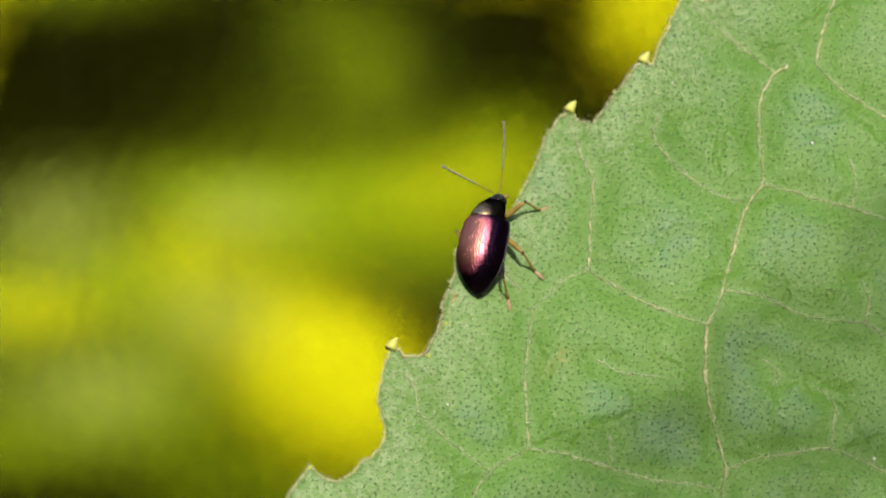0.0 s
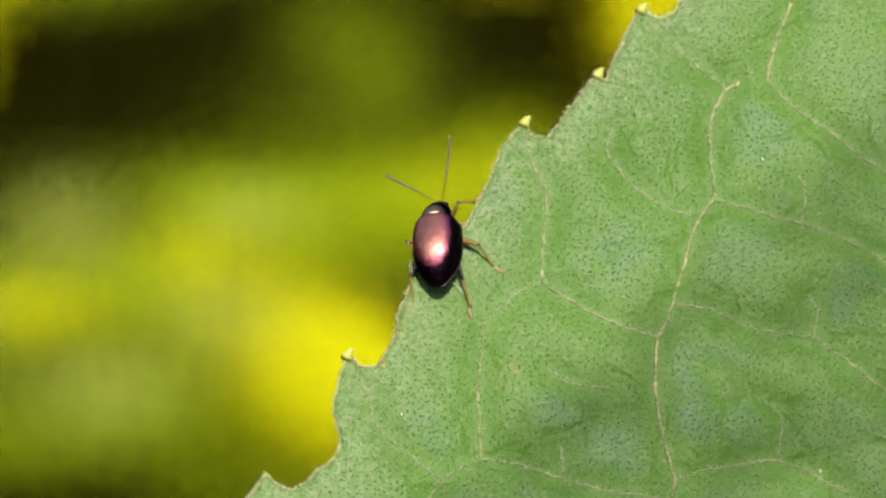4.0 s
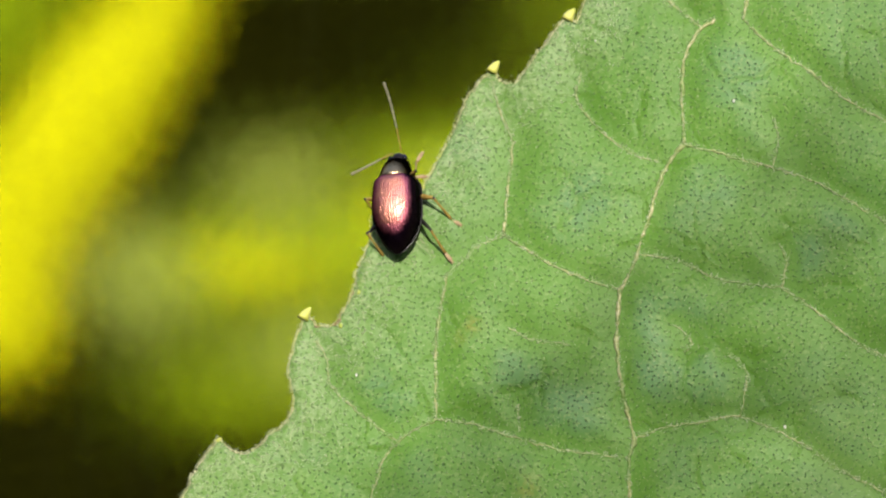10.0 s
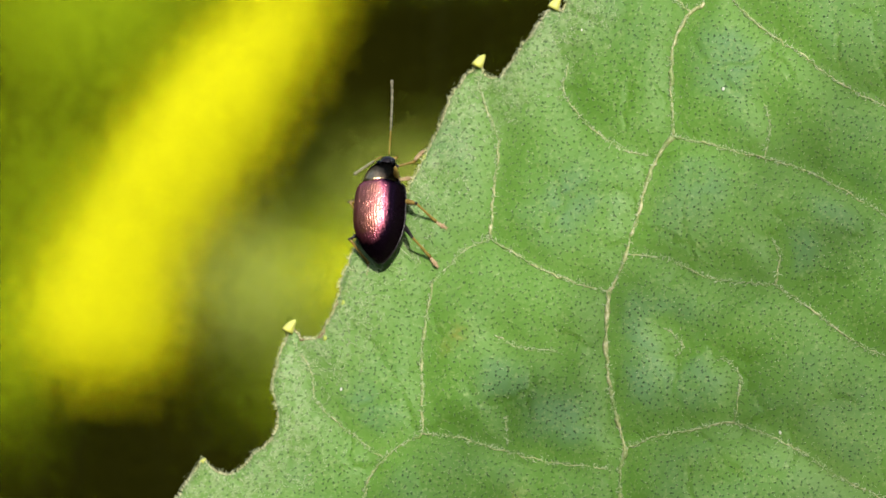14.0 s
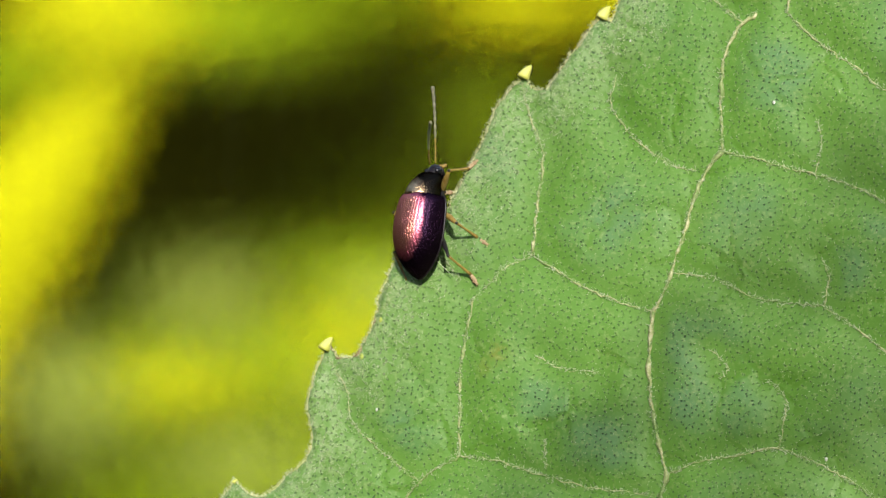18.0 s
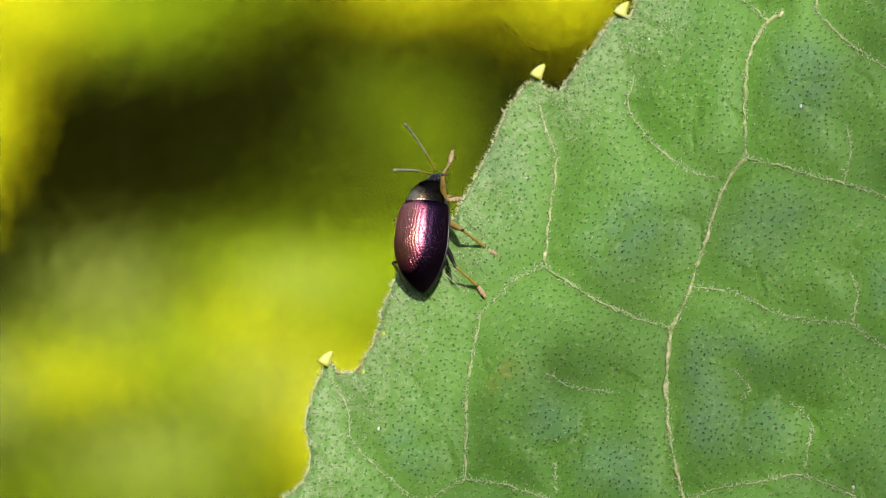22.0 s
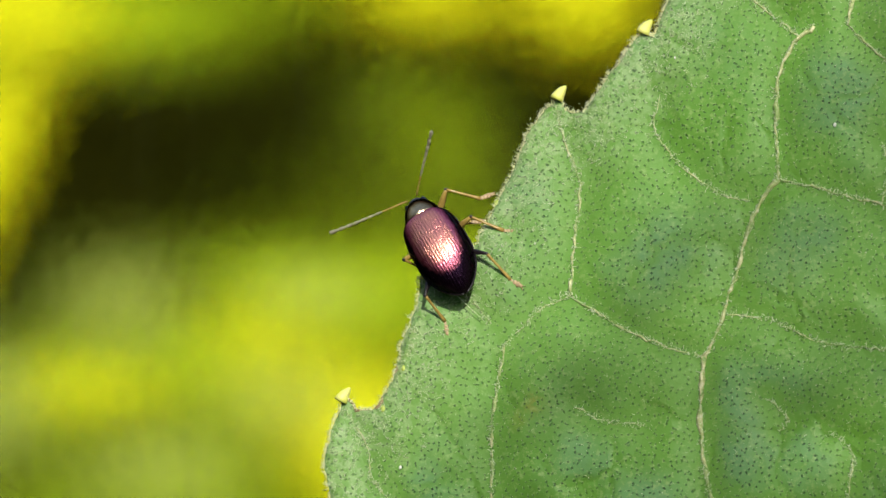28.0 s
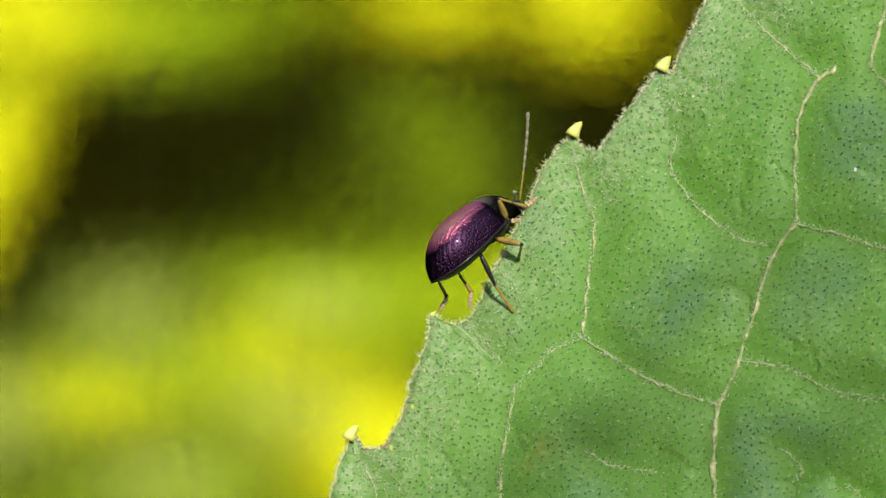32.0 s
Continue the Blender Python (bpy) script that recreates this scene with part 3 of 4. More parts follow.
def build_leaf():
    from mathutils.geometry import delaunay_2d_cdt
    rng = np.random.default_rng(3)
    edge, tips = margin()
    gap = 0.34
    gu, gv = np.meshgrid(np.arange(-10, 27, gap), np.arange(-16, 17, gap * 0.866))
    gu[::2] += gap / 2
    near = np.stack([gu.ravel(), gv.ravel()], 1) + rng.normal(size=(gu.size, 2)) * 0.03
    cu, cv = np.meshgrid(np.arange(-12, 82, 3.0), np.arange(-75, 28, 3.0))
    wide = np.stack([cu.ravel(), cv.ravel()], 1)
    wide = wide[~((wide[:, 0] > -11.5) & (wide[:, 0] < 28) & (wide[:, 1] > -17.5) & (wide[:, 1] < 18.5))]
    pts = np.concatenate([near, wide])
    pts = pts[inside(pts, edge)]
    gapd = np.full(len(pts), 9.0)
    for e in edge:
        gapd = np.minimum(gapd, (pts[:, 0] - e[0]) ** 2 + (pts[:, 1] - e[1]) ** 2)
    pts = pts[gapd > 0.13 ** 2]
    allp = [Vector(p) for p in np.concatenate([edge, pts])]
    rim = list(range(len(edge)))
    out = delaunay_2d_cdt(allp, [], [rim], 1, 1e-5)
    flat = np.array([(p.x, p.y) for p in out[0]])
    tris = out[2]
    # the blade swells a little between its veins
    far = np.full(len(flat), 2.2)
    for points, _ in VEINS:
        for q in smooth_path(points, 0.3):
            far = np.minimum(far, np.hypot(flat[:, 0] - q[0], flat[:, 1] - q[1]))
    z = surface(flat[:, 0], flat[:, 1]) + 0.27 * (1 - np.exp(-(far / 0.9) ** 2))
    z += np.array([0.07 * noise.noise((p[0] * 0.6, p[1] * 0.6, 3)) + 0.05 * noise.noise((p[0] * 1.7, p[1] * 1.7, 7)) for p in flat])
    verts = np.stack([(flat[:, 0] - PIVOT[0]) * MM, (flat[:, 1] - PIVOT[1]) * MM, z * MM], 1)
    root = new("leaf")
    sheet = mesh_of("blade", verts, tris, LEAF)
    field = sheet.attributes.new("field", "FLOAT", "POINT")
    field.data.foreach_set("value", (1 - np.exp(-(far / 0.8) ** 2)).astype(np.float32))
    thick_wax = np.zeros(len(flat))
    for u, v, r in WAX:
        thick_wax = np.maximum(thick_wax, 1 / (1 + (np.hypot(flat[:, 0] - u, flat[:, 1] - v) / r) ** 6))
    wax = sheet.attributes.new("wax", "FLOAT", "POINT")
    wax.data.foreach_set("value", thick_wax.astype(np.float32))
    rusty = np.zeros(len(flat))
    for u, v, r, much in STAINS:
        rusty = np.maximum(rusty, much / (1 + (np.hypot(flat[:, 0] - u, flat[:, 1] - v) / r) ** 4))
    stain = sheet.attributes.new("stain", "FLOAT", "POINT")
    stain.data.foreach_set("value", rusty.astype(np.float32))
    downy = sheet.attributes.new("down", "FLOAT", "POINT")
    rim_gap = gap_to(flat, edge)
    downy.data.foreach_set("value", np.exp(-(rim_gap / 2.2) ** 2).astype(np.float32))
    blade = part("blade", sheet, root)
    thick = blade.modifiers.new("thickness", "SOLIDIFY")
    thick.thickness, thick.offset = 0.00022, -1.0

    def high(u, v):
        k = np.argmin((flat[:, 0] - u) ** 2 + (flat[:, 1] - v) ** 2)
        return float(z[k])

    for k, (points, r) in enumerate(VEINS):
        line = smooth_path(points, 0.22 if r < 0.3 else 2.0, 0.035 if r < 0.3 else 0.0, k)
        main = 1.16 if r >= 0.09 else 0.85
        radii = [main * r * rng.uniform(0.35, 1.2) * (0.78 + 0.5 * noise.noise((u * 1.3, v * 1.3, 40))) * (1 - 0.35 * i / len(line)) for i, (u, v) in enumerate(line)]
        path = [((u - PIVOT[0]) * MM, (v - PIVOT[1]) * MM, (high(u, v) + 0.05 * r) * MM) for u, v in line]
        vv, ff = tube(path, [x * MM for x in radii], 6)
        part("vein", mesh_of("vein", vv, ff, VEIN), root)
    for k, (t, h) in enumerate(tips[:len(TEETH)]):
        if k in (0, 2):
            r, long = 0.07, 0.2
        else:
            r, long = 0.20, 0.60
        d = np.array((0.35, 0.94))
        b = t - d * long * 0.62
        path = [((b + d * long * s)[0], (b + d * long * s)[1]) for s in (0, 0.25, 0.5, 0.75, 0.92, 1.0)]
        path = [Vector(((u - PIVOT[0]) * MM, (v - PIVOT[1]) * MM, (high(*t) - 0.02) * MM)) + Vector((0.15 * s * s, 0, 0)) * MM for s, (u, v) in zip((0, 0.25, 0.5, 0.75, 0.92, 1.0), path)]
        vv, ff = tube(path, [r * MM * s for s in (1.45, 1.30, 1.05, 0.74, 0.40, 0.10)], 8)
        part("tooth_tip", mesh_of("tooth_tip", vv, ff, TIP), root, "pale yellow pointed tooth tip")
    for u, v in ((-0.67, -3.69), (0.14, -2.10), (3.72, 4.49)):
        vv, ff = ball(((u - PIVOT[0]) * MM, (v - PIVOT[1]) * MM, (high(u, v) - 0.05) * MM), (0.11 * MM, 0.16 * MM, 0.09 * MM), 8, 10)
        part("rim_gland", mesh_of("rim_gland", vv, ff, GLAND), root, "yellow-green swelling on the rim")
    # hairs on the blade and along its rim
    hv, hf = [], []

    def hair(u, v, zz, d, long, wide):
        d = Vector(d).normalized()
        p = Vector(((u - PIVOT[0]) * MM, (v - PIVOT[1]) * MM, zz * MM))
        s = d.orthogonal().normalized() * wide * MM
        o = d.cross(s).normalized() * wide * MM
        bend = Vector(rng.normal(size=3)) * long * 0.18 * MM
        i = len(hv)
        mid = p + d * long * 0.55 * MM + bend
        hv.extend([p + s, p - 0.5 * s + 0.87 * o, p - 0.5 * s - 0.87 * o, mid + 0.7 * s, mid - 0.35 * s + 0.6 * o, mid - 0.35 * s - 0.6 * o, p + d * long * MM])
        for a in range(3):
            b = (a + 1) % 3
            hf.append((i + a, i + b, i + 3 + b, i + 3 + a))
            hf.append((i + 3 + a, i + 3 + b, i + 6))

    picks = np.where((flat[:, 0] < 25) & (flat[:, 1] > -15))[0]
    for k in rng.choice(picks, size=6000):
        a = rng.uniform(0, 2 * math.pi)
        hair(flat[k, 0] + rng.normal() * 0.08, flat[k, 1] + rng.normal() * 0.08, z[k] - 0.01, (math.cos(a), math.sin(a), rng.uniform(0.15, 0.7)), rng.uniform(0.05, 0.13), rng.uniform(0.007, 0.013))
    close = picks[gap_to(flat[picks], edge) < rng.uniform(0.3, 3.0, size=len(picks))]
    for k in rng.choice(close, size=9500):
        a = rng.uniform(0, 2 * math.pi)
        hair(flat[k, 0] + rng.normal() * 0.1, flat[k, 1] + rng.normal() * 0.1, z[k] - 0.01, (math.cos(a), math.sin(a), rng.uniform(0.3, 1.2)), rng.uniform(0.07, 0.17), rng.uniform(0.008, 0.015))
    for points, r in VEINS[:-1]:
        for u, v in smooth_path(points, 0.035, 0.06, 9):
            a = rng.uniform(0, 2 * math.pi)
            hair(u, v, high(u, v) + 0.3 * r, (math.cos(a), math.sin(a), rng.uniform(0.2, 0.9)), rng.uniform(0.08, 0.20), rng.uniform(0.010, 0.020))
    tagged(part("hair", mesh_of("hair", hv, hf, HAIR), root, "fine pale hairs"), kind="stuff")
    hv.clear()
    hf.clear()
    seen = [k for k in range(len(edge)) if edge[k][0] < 20 and edge[k][1] > -14.5]
    for k in seen:
        nxt = edge[(k + 1) % len(edge)] - edge[k]
        if np.linalg.norm(nxt) > 1:
            continue
        nrm = np.array((-nxt[1], nxt[0])) / (np.linalg.norm(nxt) + 1e-9)
        for _ in range(9):
            q = edge[k] + nxt * rng.uniform()
            d = nrm + rng.normal(size=2) * 0.6 + np.array((0.1, 0.25))
            hair(q[0], q[1], high(*edge[k]) + rng.uniform(-0.06, 0.05), (d[0], d[1], rng.normal() * 0.5 + 0.4), rng.uniform(0.08, 0.24), 0.018)
    tagged(part("rim_hair", mesh_of("rim_hair", hv, hf, FRINGE), root, "short cream hairs along the rim"), kind="stuff")
    frayed = [k for k in range(len(edge)) if -3.9 < edge[k][1] < -1.3 and edge[k][0] < 2.2]
    rim_path = [((edge[k][0] - PIVOT[0]) * MM, (edge[k][1] - PIVOT[1]) * MM, (high(*edge[k]) - 0.06) * MM) for k in frayed]
    vv, ff = tube(rim_path, [0.085 * MM * rng.uniform(0.3, 1.2) for _ in frayed], 6)
    part("dry_rim", mesh_of("dry_rim", vv, ff, DRY), root, "brown dried bit of the rim")
    for u, v, r in ((17.63, 7.15, 0.10), (0.20, -6.05, 0.09), (20.28, -7.89, 0.12), (10.97, 10.06, 0.06)):
        vv, ff = ball(((u - PIVOT[0]) * MM, (v - PIVOT[1]) * MM, (high(u, v) + 0.04) * MM), (0.7 * r * MM, r * MM, r * 0.5 * MM), 6, 8)
        part("speck", mesh_of("speck", vv, ff, SPECK), root, "white speck")
    fibre = [spot(1.86, 1.07, 0.55), spot(2.4, 0.66, 0.45), spot(3.0, 0.12, 0.38), spot(3.5, -0.29, 0.34)]
    vv, ff = tube(fibre, [0.000012, 0.000018, 0.000016, 0.000008], 5)
    part("long_hair", mesh_of("long_hair", vv, ff, HAIR), root, "long straight white hair")
    foot = [spot(50, -68), spot(58, -84, -6), spot(66, -104, -24), spot(70, -128, -60)]
    vv, ff = tube(foot, [0.0022, 0.0018, 0.0018, 0.0022], 10)
    part("petiole", mesh_of("petiole", vv, ff, STALK), root, "green leaf stalk")
    tagged(root, "large toothed green leaf with pale veins and fine hairs", "leaf")
    return root


leaf = build_leaf()


def plant_stem():
    """The upright stem that carries the leaf's stalk."""
    end = pose(0, 0, 0.9, 49, -10, -16) @ spot(70, -128, -60)
    path = [(end.x + 0.03, end.y + 0.02, -0.02), (end.x + 0.012, end.y + 0.01, 0.3), (end.x, end.y, end.z - 0.05), tuple(end), (end.x - 0.01, end.y - 0.03, end.z + 0.09)]
    v, f = tube(path, [0.008, 0.007, 0.006, 0.0055, 0.003], 12)
    tagged(new("plant_stem", mesh_of("plant_stem", v, f, STALK)), "upright green plant stem that holds the leaf", "stem")


plant_stem()


# ---- the twig that shades part of the leaf ----
def shade_twig():
    """A loosely leaved twig high behind the camera; its gaps let about half of the sun through."""
    rng = np.random.default_rng(11)
    root = new("overhanging_twig")
    tilt = pose(0, 0, 0, 47, -9, -13)
    verts, faces = [], []
    for k in range(5000):
        a, b = 62 * (k * 0.7548776662 % 1), 120 * (k * 0.5698402910 % 1) - 60     # past the rim, along the rim
        a += 0.8 * rng.normal()
        u, v = 0.707 * (a + b), 0.707 * (b - a)
        at = tilt @ Vector((u * MM, v * MM, 0)) + SUN_DIR * (0.35 + 0.01 * rng.normal())
        nor = (SUN_DIR + Vector(rng.normal(size=3)) * 0.35).normalized()
        side = nor.orthogonal().normalized()
        side.rotate(Matrix.Rotation(rng.uniform(0, 6.28), 3, nor))
        other = nor.cross(side)
        s = 0.0008 * rng.uniform(0.7, 1.3)
        i = len(verts)
        verts += [at - side * s, at - other * s * 0.5, at + side * s * 0.3 - other * s * 0.45, at + side * s, at + side * s * 0.3 + other * s * 0.45, at + other * s * 0.5]
        faces.append(tuple(range(i, i + 6)))
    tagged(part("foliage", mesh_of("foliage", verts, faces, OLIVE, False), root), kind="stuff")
    c = tilt @ Vector((0.03, -0.03, 0)) + SUN_DIR * 0.37
    v, f = tube([(c.x - 0.25, c.y - 0.2, -0.9), (c.x - 0.2, c.y - 0.15, 0.0), (c.x - 0.1, c.y - 0.06, c.z - 0.1), tuple(c), (c.x + 0.06, c.y + 0.02, c.z - 0.01)], [0.006, 0.005, 0.003, 0.0012, 0.0008], 8)
    part("stem", mesh_of("stem", v, f, STALK), root)
    root.location = (0, 0, 0.9)
    return tagged(root, "loosely leaved green twig hanging over the leaf", "twig")


twig = shade_twig()


# ---- the beetle ----
# Its own space: x to its right, y to its head, z up its back.
BM = 0.00108


def dome(y0, y1, wide, high, a0, a1, na=14, ny=26, low=-0.18):
    """A curved wing case over the back from angle a0 to a1 (0 is the ridge, 90 the right side)."""
    verts, faces = [], []
    for j in range(ny + 1):
        s = 0.5 - 0.5 * math.cos(math.pi * j / ny)
        y = y0 + (y1 - y0) * s
        tail = (1 - (1 - s / 0.58) ** 2.0) ** 0.68 if s < 0.58 else 1.0
        front = 1.0 if s < 0.66 else 1 - 0.13 * ((s - 0.66) / 0.34) ** 3.5
        rise = tail * (1.0 if s < 0.5 else 1 - 0.15 * ((s - 0.5) / 0.5) ** 2)
        if s > 0.93:
            k = (s - 0.93) / 0.07
            rise *= 1 - 0.10 * k * k
            front *= 1 - 0.08 * k * k
        for i in range(na + 1):
            a = radians(a0 + (a1 - a0) * i / na)
            x = math.copysign(abs(math.sin(a)) ** 0.82, math.sin(a)) * wide * tail * front
            z = (math.cos(a) ** 0.82 if a < math.pi / 2 else math.cos(a) * 0.8) * high * rise + low
            verts.append(Vector((x, y, z)) * BM)
    w = na + 1
    for j in range(ny):
        for i in range(na):
            faces.append((j * w + i, j * w + i + 1, (j + 1) * w + i + 1, (j + 1) * w + i))
    return verts, faces


def mirror(piece):
    v, f = piece
    return [Vector((-p.x, p.y, p.z)) for p in v], [tuple(reversed(q)) for q in f]


def scaled(*v):
    return tuple(x * BM for x in v)


THIGH, SHIN, TOE = 1.35, 1.40, 0.62     # leg pieces in millimetres
HIPS = {"right_front": (0.42, 1.30, -0.12), "right_middle": (0.62, 0.45, -0.20), "right_hind": (0.66, -0.45, -0.15),
        "left_front": (-0.42, 1.30, -0.12), "left_middle": (-0.62, 0.45, -0.20), "left_hind": (-0.66, -0.45, -0.15)}


def build_beetle():
    root = new("beetle")
    right = dome(-2.35, 1.05, 1.07, 1.30, 0.0, 97, low=0.18)
    for piece in (right, mirror(right)):
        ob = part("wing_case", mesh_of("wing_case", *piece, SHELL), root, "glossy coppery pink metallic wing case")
        s = ob.modifiers.new("thickness", "SOLIDIFY")
        s.thickness = 0.00005
        s.use_rim = False
        rim = [piece[0][j * 15 + 14] for j in range(1, 27)]
        part("margin", mesh_of("margin", *tube(rim, [0.045 * BM] * len(rim), 6), BLACK), ob, "thin glossy raised margin")
    v, f = ball(scaled(0, -0.50, 0.12), scaled(0.93, 1.62, 0.42), 10, 20)
    part("abdomen", mesh_of("abdomen", v, f, BLACK), root, "black underside")
    v, f = ball(scaled(0, 0.95, 0.02), scaled(0.72, 0.80, 0.42), 10, 18)
    part("thorax", mesh_of("thorax", v, f, BLACK), root, "black breast")
    # neck shield: a short barrel, rounded to the front, with a rim at its rear
    verts, faces = [], []
    for j in range(15):
        s = j / 14
        y = 0.95 + 1.10 * s
        r = (1 - 0.40 * s ** 1.8) * (1.0 if s > 0.06 else 0.94)
        if s > 0.93:
            r *= 0.8
        for i in range(24):
            a = 2 * math.pi * i / 24
            verts.append(Vector((0.76 * r * math.sin(a), y, (0.98 if math.cos(a) > 0 else 0.5) * r * math.cos(a) + 0.30 - 0.30 * s * s)) * BM)
    for j in range(14):
        for i in range(24):
            k = (i + 1) % 24
            faces.append((j * 24 + i, j * 24 + k, (j + 1) * 24 + k, (j + 1) * 24 + i))
    faces.append(tuple(range(14 * 24, 15 * 24)))
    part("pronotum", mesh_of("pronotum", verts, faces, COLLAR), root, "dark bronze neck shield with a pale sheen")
    v, f = ball(scaled(0, 2.06, -0.04), scaled(0.37, 0.40, 0.38), 14, 20)
    head = part("head", mesh_of("head", v, f, BLACK), root, "black head")
    for s in (-1, 1):
        v, f = ball(scaled(s * 0.33, 2.14, 0.10), scaled(0.12, 0.16, 0.17), 10, 12)
        part("eye", mesh_of("eye", v, f, EYE), head, "shiny black eye")
        v, f = tube([scaled(s * 0.12, 2.38, -0.24), scaled(s * 0.17, 2.50, -0.38), scaled(s * 0.1, 2.53, -0.50)], scaled(0.08, 0.07, 0.03), 6)
        part("mouthpart", mesh_of("mouthpart", v, f, AMBER), head, "amber mouthpart")
    return tagged(root, "small metallic coppery leaf beetle with amber legs", "beetle")


def along(n, long, width):
    """A straight limb along +y: the width at n even steps, in millimetres."""
    return tube([(0, long * k / (n - 1) * MM, 0) for k in range(n)], [w * MM for w in width], 8)


def build_leg(name, root):
    hind = "hind" in name
    v, f = along(7, THIGH, [(0.8 if hind else 1.0) * w for w in (0.09, 0.12, 0.135, 0.14, 0.125, 0.095, 0.07)])
    thigh = part("femur", mesh_of("femur", v, f, BLACK if hind else AMBER), root, "black thigh" if hind else "amber thigh")
    v, f = along(7, SHIN, (0.07, 0.055, 0.05, 0.055, 0.06, 0.07, 0.09))
    shin = part("tibia", mesh_of("tibia", v, f, AMBER), root, "thin amber shin")
    v, f = ball((0, 0, 0), scaled(0.07, 0.08, 0.07), 6, 8)
    part("knee", mesh_of("knee", v, f, BLACK), shin, "dark knee joint")
    pieces = []
    for k, (y, r) in enumerate(((0.08, 0.095), (0.22, 0.11), (0.37, 0.125), (0.50, 0.08))):
        pieces.append(ball((0, y * MM, 0), (r * MM, 0.10 * MM, 0.06 * MM), 6, 8))
    for s in (-1, 1):
        pieces.append(tube([(0, 0.54 * MM, 0), (s * 0.05 * MM, 0.62 * MM, 0.01 * MM), (s * 0.08 * MM, 0.66 * MM, -0.04 * MM)], [0.02 * MM, 0.016 * MM, 0.006 * MM], 5))
    v, f = joined(*pieces)
    toe = part("tarsus", mesh_of("tarsus", v, f, FOOT), root, "pale brown jointed foot")
    return thigh, shin, toe


def build_feeler(root, side):
    pieces = []
    y = 0.0
    for k in range(11):
        long = (0.34, 0.20, 0.28, 0.30, 0.31, 0.31, 0.31, 0.31, 0.32, 0.32, 0.40)[k]
        r0 = 0.030 if k < 4 else 0.036 + 0.0030 * (k - 3)
        bend = lambda q: Vector((side * 0.16 * (q / 3.4) ** 3 * -1.2, q, -0.10 * (q / 3.4) ** 2 + 0.05 * math.sin(q * 0.9))) * MM
        pts = [bend(y + long * s) for s in (0.0, 0.3, 0.75, 0.97)]
        pieces.append(tube(pts, [r0 * 0.65 * MM, r0 * MM, r0 * 1.45 * MM, r0 * 0.9 * MM], 7))
        y += long
    v, f = joined(*pieces[:4])
    base = part("antenna", mesh_of("antenna", v, f, AMBER), root, "thin beaded antenna")
    v, f = joined(*pieces[4:])
    part("antenna_tip", mesh_of("antenna_tip", v, f, FEELER), base, "darker beaded outer half")
    return base


FEELER = plain("feeler", (0.13, 0.115, 0.075), (0.34, 0.31, 0.21), 6000, 0.5)
beetle = build_beetle()
legs = {name: build_leg(name, beetle) for name in HIPS}
feelers = {"right": build_feeler(beetle, 1), "left": build_feeler(beetle, -1)}


# ---- what moves ----
STEPS = {}  # where each foot stands on the leaf: seconds, u, v in millimetres
STEPS["right_front"] = [
    (0.0, 5.14, 3.79), (1.0, 5.14, 3.79), (2.0, 5.04, 3.88), (3.0, 4.12, 5.10), (6.0, 4.33, 4.92), (7.0, 4.02, 4.60), (8.0, 3.52, 4.87),
    (9.0, 3.01, 4.64), (10.0, 2.91, 4.73), (11.0, 3.22, 4.45), (12.0, 3.11, 4.74), (13.0, 3.21, 5.14), (15.5, 4.53, 4.14), (16.0, 5.25, 3.80),
    (17.0, 5.25, 3.80), (18.0, 4.22, 5.01), (19.0, 3.42, 4.47), (20.0, 3.42, 4.66), (21.0, 3.72, 4.68), (22.0, 2.61, 5.59), (23.0, 3.52, 5.16),
    (24.0, 4.53, 4.44), (25.0, 4.73, 4.45), (25.5, 4.23, 4.71), (27.5, 3.42, 4.86), (28.0, 3.62, 4.87), (29.0, 3.42, 4.86), (29.5, 3.42, 5.05),
    (30.0, 3.82, 4.79), (31.0, 3.32, 4.85), (31.5, 3.31, 5.15), (31.8, 4.93, 5.55), (32.0, 4.82, 6.22),
]
STEPS["right_middle"] = [(0.0, 4.75, 0.18), (2.3, 4.73, 0.18), (2.8, 5.12, 1.09), (6.0, 5.07, 1.10), (7.0, 4.93, 1.13), (24.2, 4.89, 1.19), (24.8, 5.13, 2.27), (27.6, 4.93, 2.28), (27.9, 4.71, 3.35), (32.0, 4.60, 3.30)]
STEPS["right_hind"] = [(0.0, 3.16, -1.41), (3.2, 3.15, -1.47), (5.5, 4.57, -0.64), (25.6, 4.50, -0.56), (27.3, 5.00, 1.10), (31.5, 4.94, 0.97), (31.8, 4.92, 0.69), (32.0, 4.35, 1.10)]
STEPS["left_hind"] = [(0.0, 0.28, -1.39), (3.2, 0.28, -1.27), (5.5, 1.27, -0.96), (25.6, 1.01, -0.97), (27.4, 1.60, -0.51), (27.9, 1.92, -0.83), (31.1, 1.92, -0.77), (31.5, 1.22, 0.56), (31.8, 0.73, 1.50), (32.0, 1.01, 1.67)]
STEPS["left_middle"] = [(0.0, 0.86, 0.66), (25.5, 0.86, 0.86), (27.5, 1.01, 1.17), (29.0, 1.01, 1.27), (31.4, 1.11, 1.47), (32.0, 2.22, 1.83)]
STEPS["left_front"] = [(0.0, 3.22, 3.47), (24.0, 3.22, 3.57), (28.0, 3.32, 3.77), (31.0, 3.42, 3.97), (32.0, 4.22, 5.30)]
SWING = {}  # the way each antenna points on the leaf: seconds, degrees from the leaf's length, degrees above it
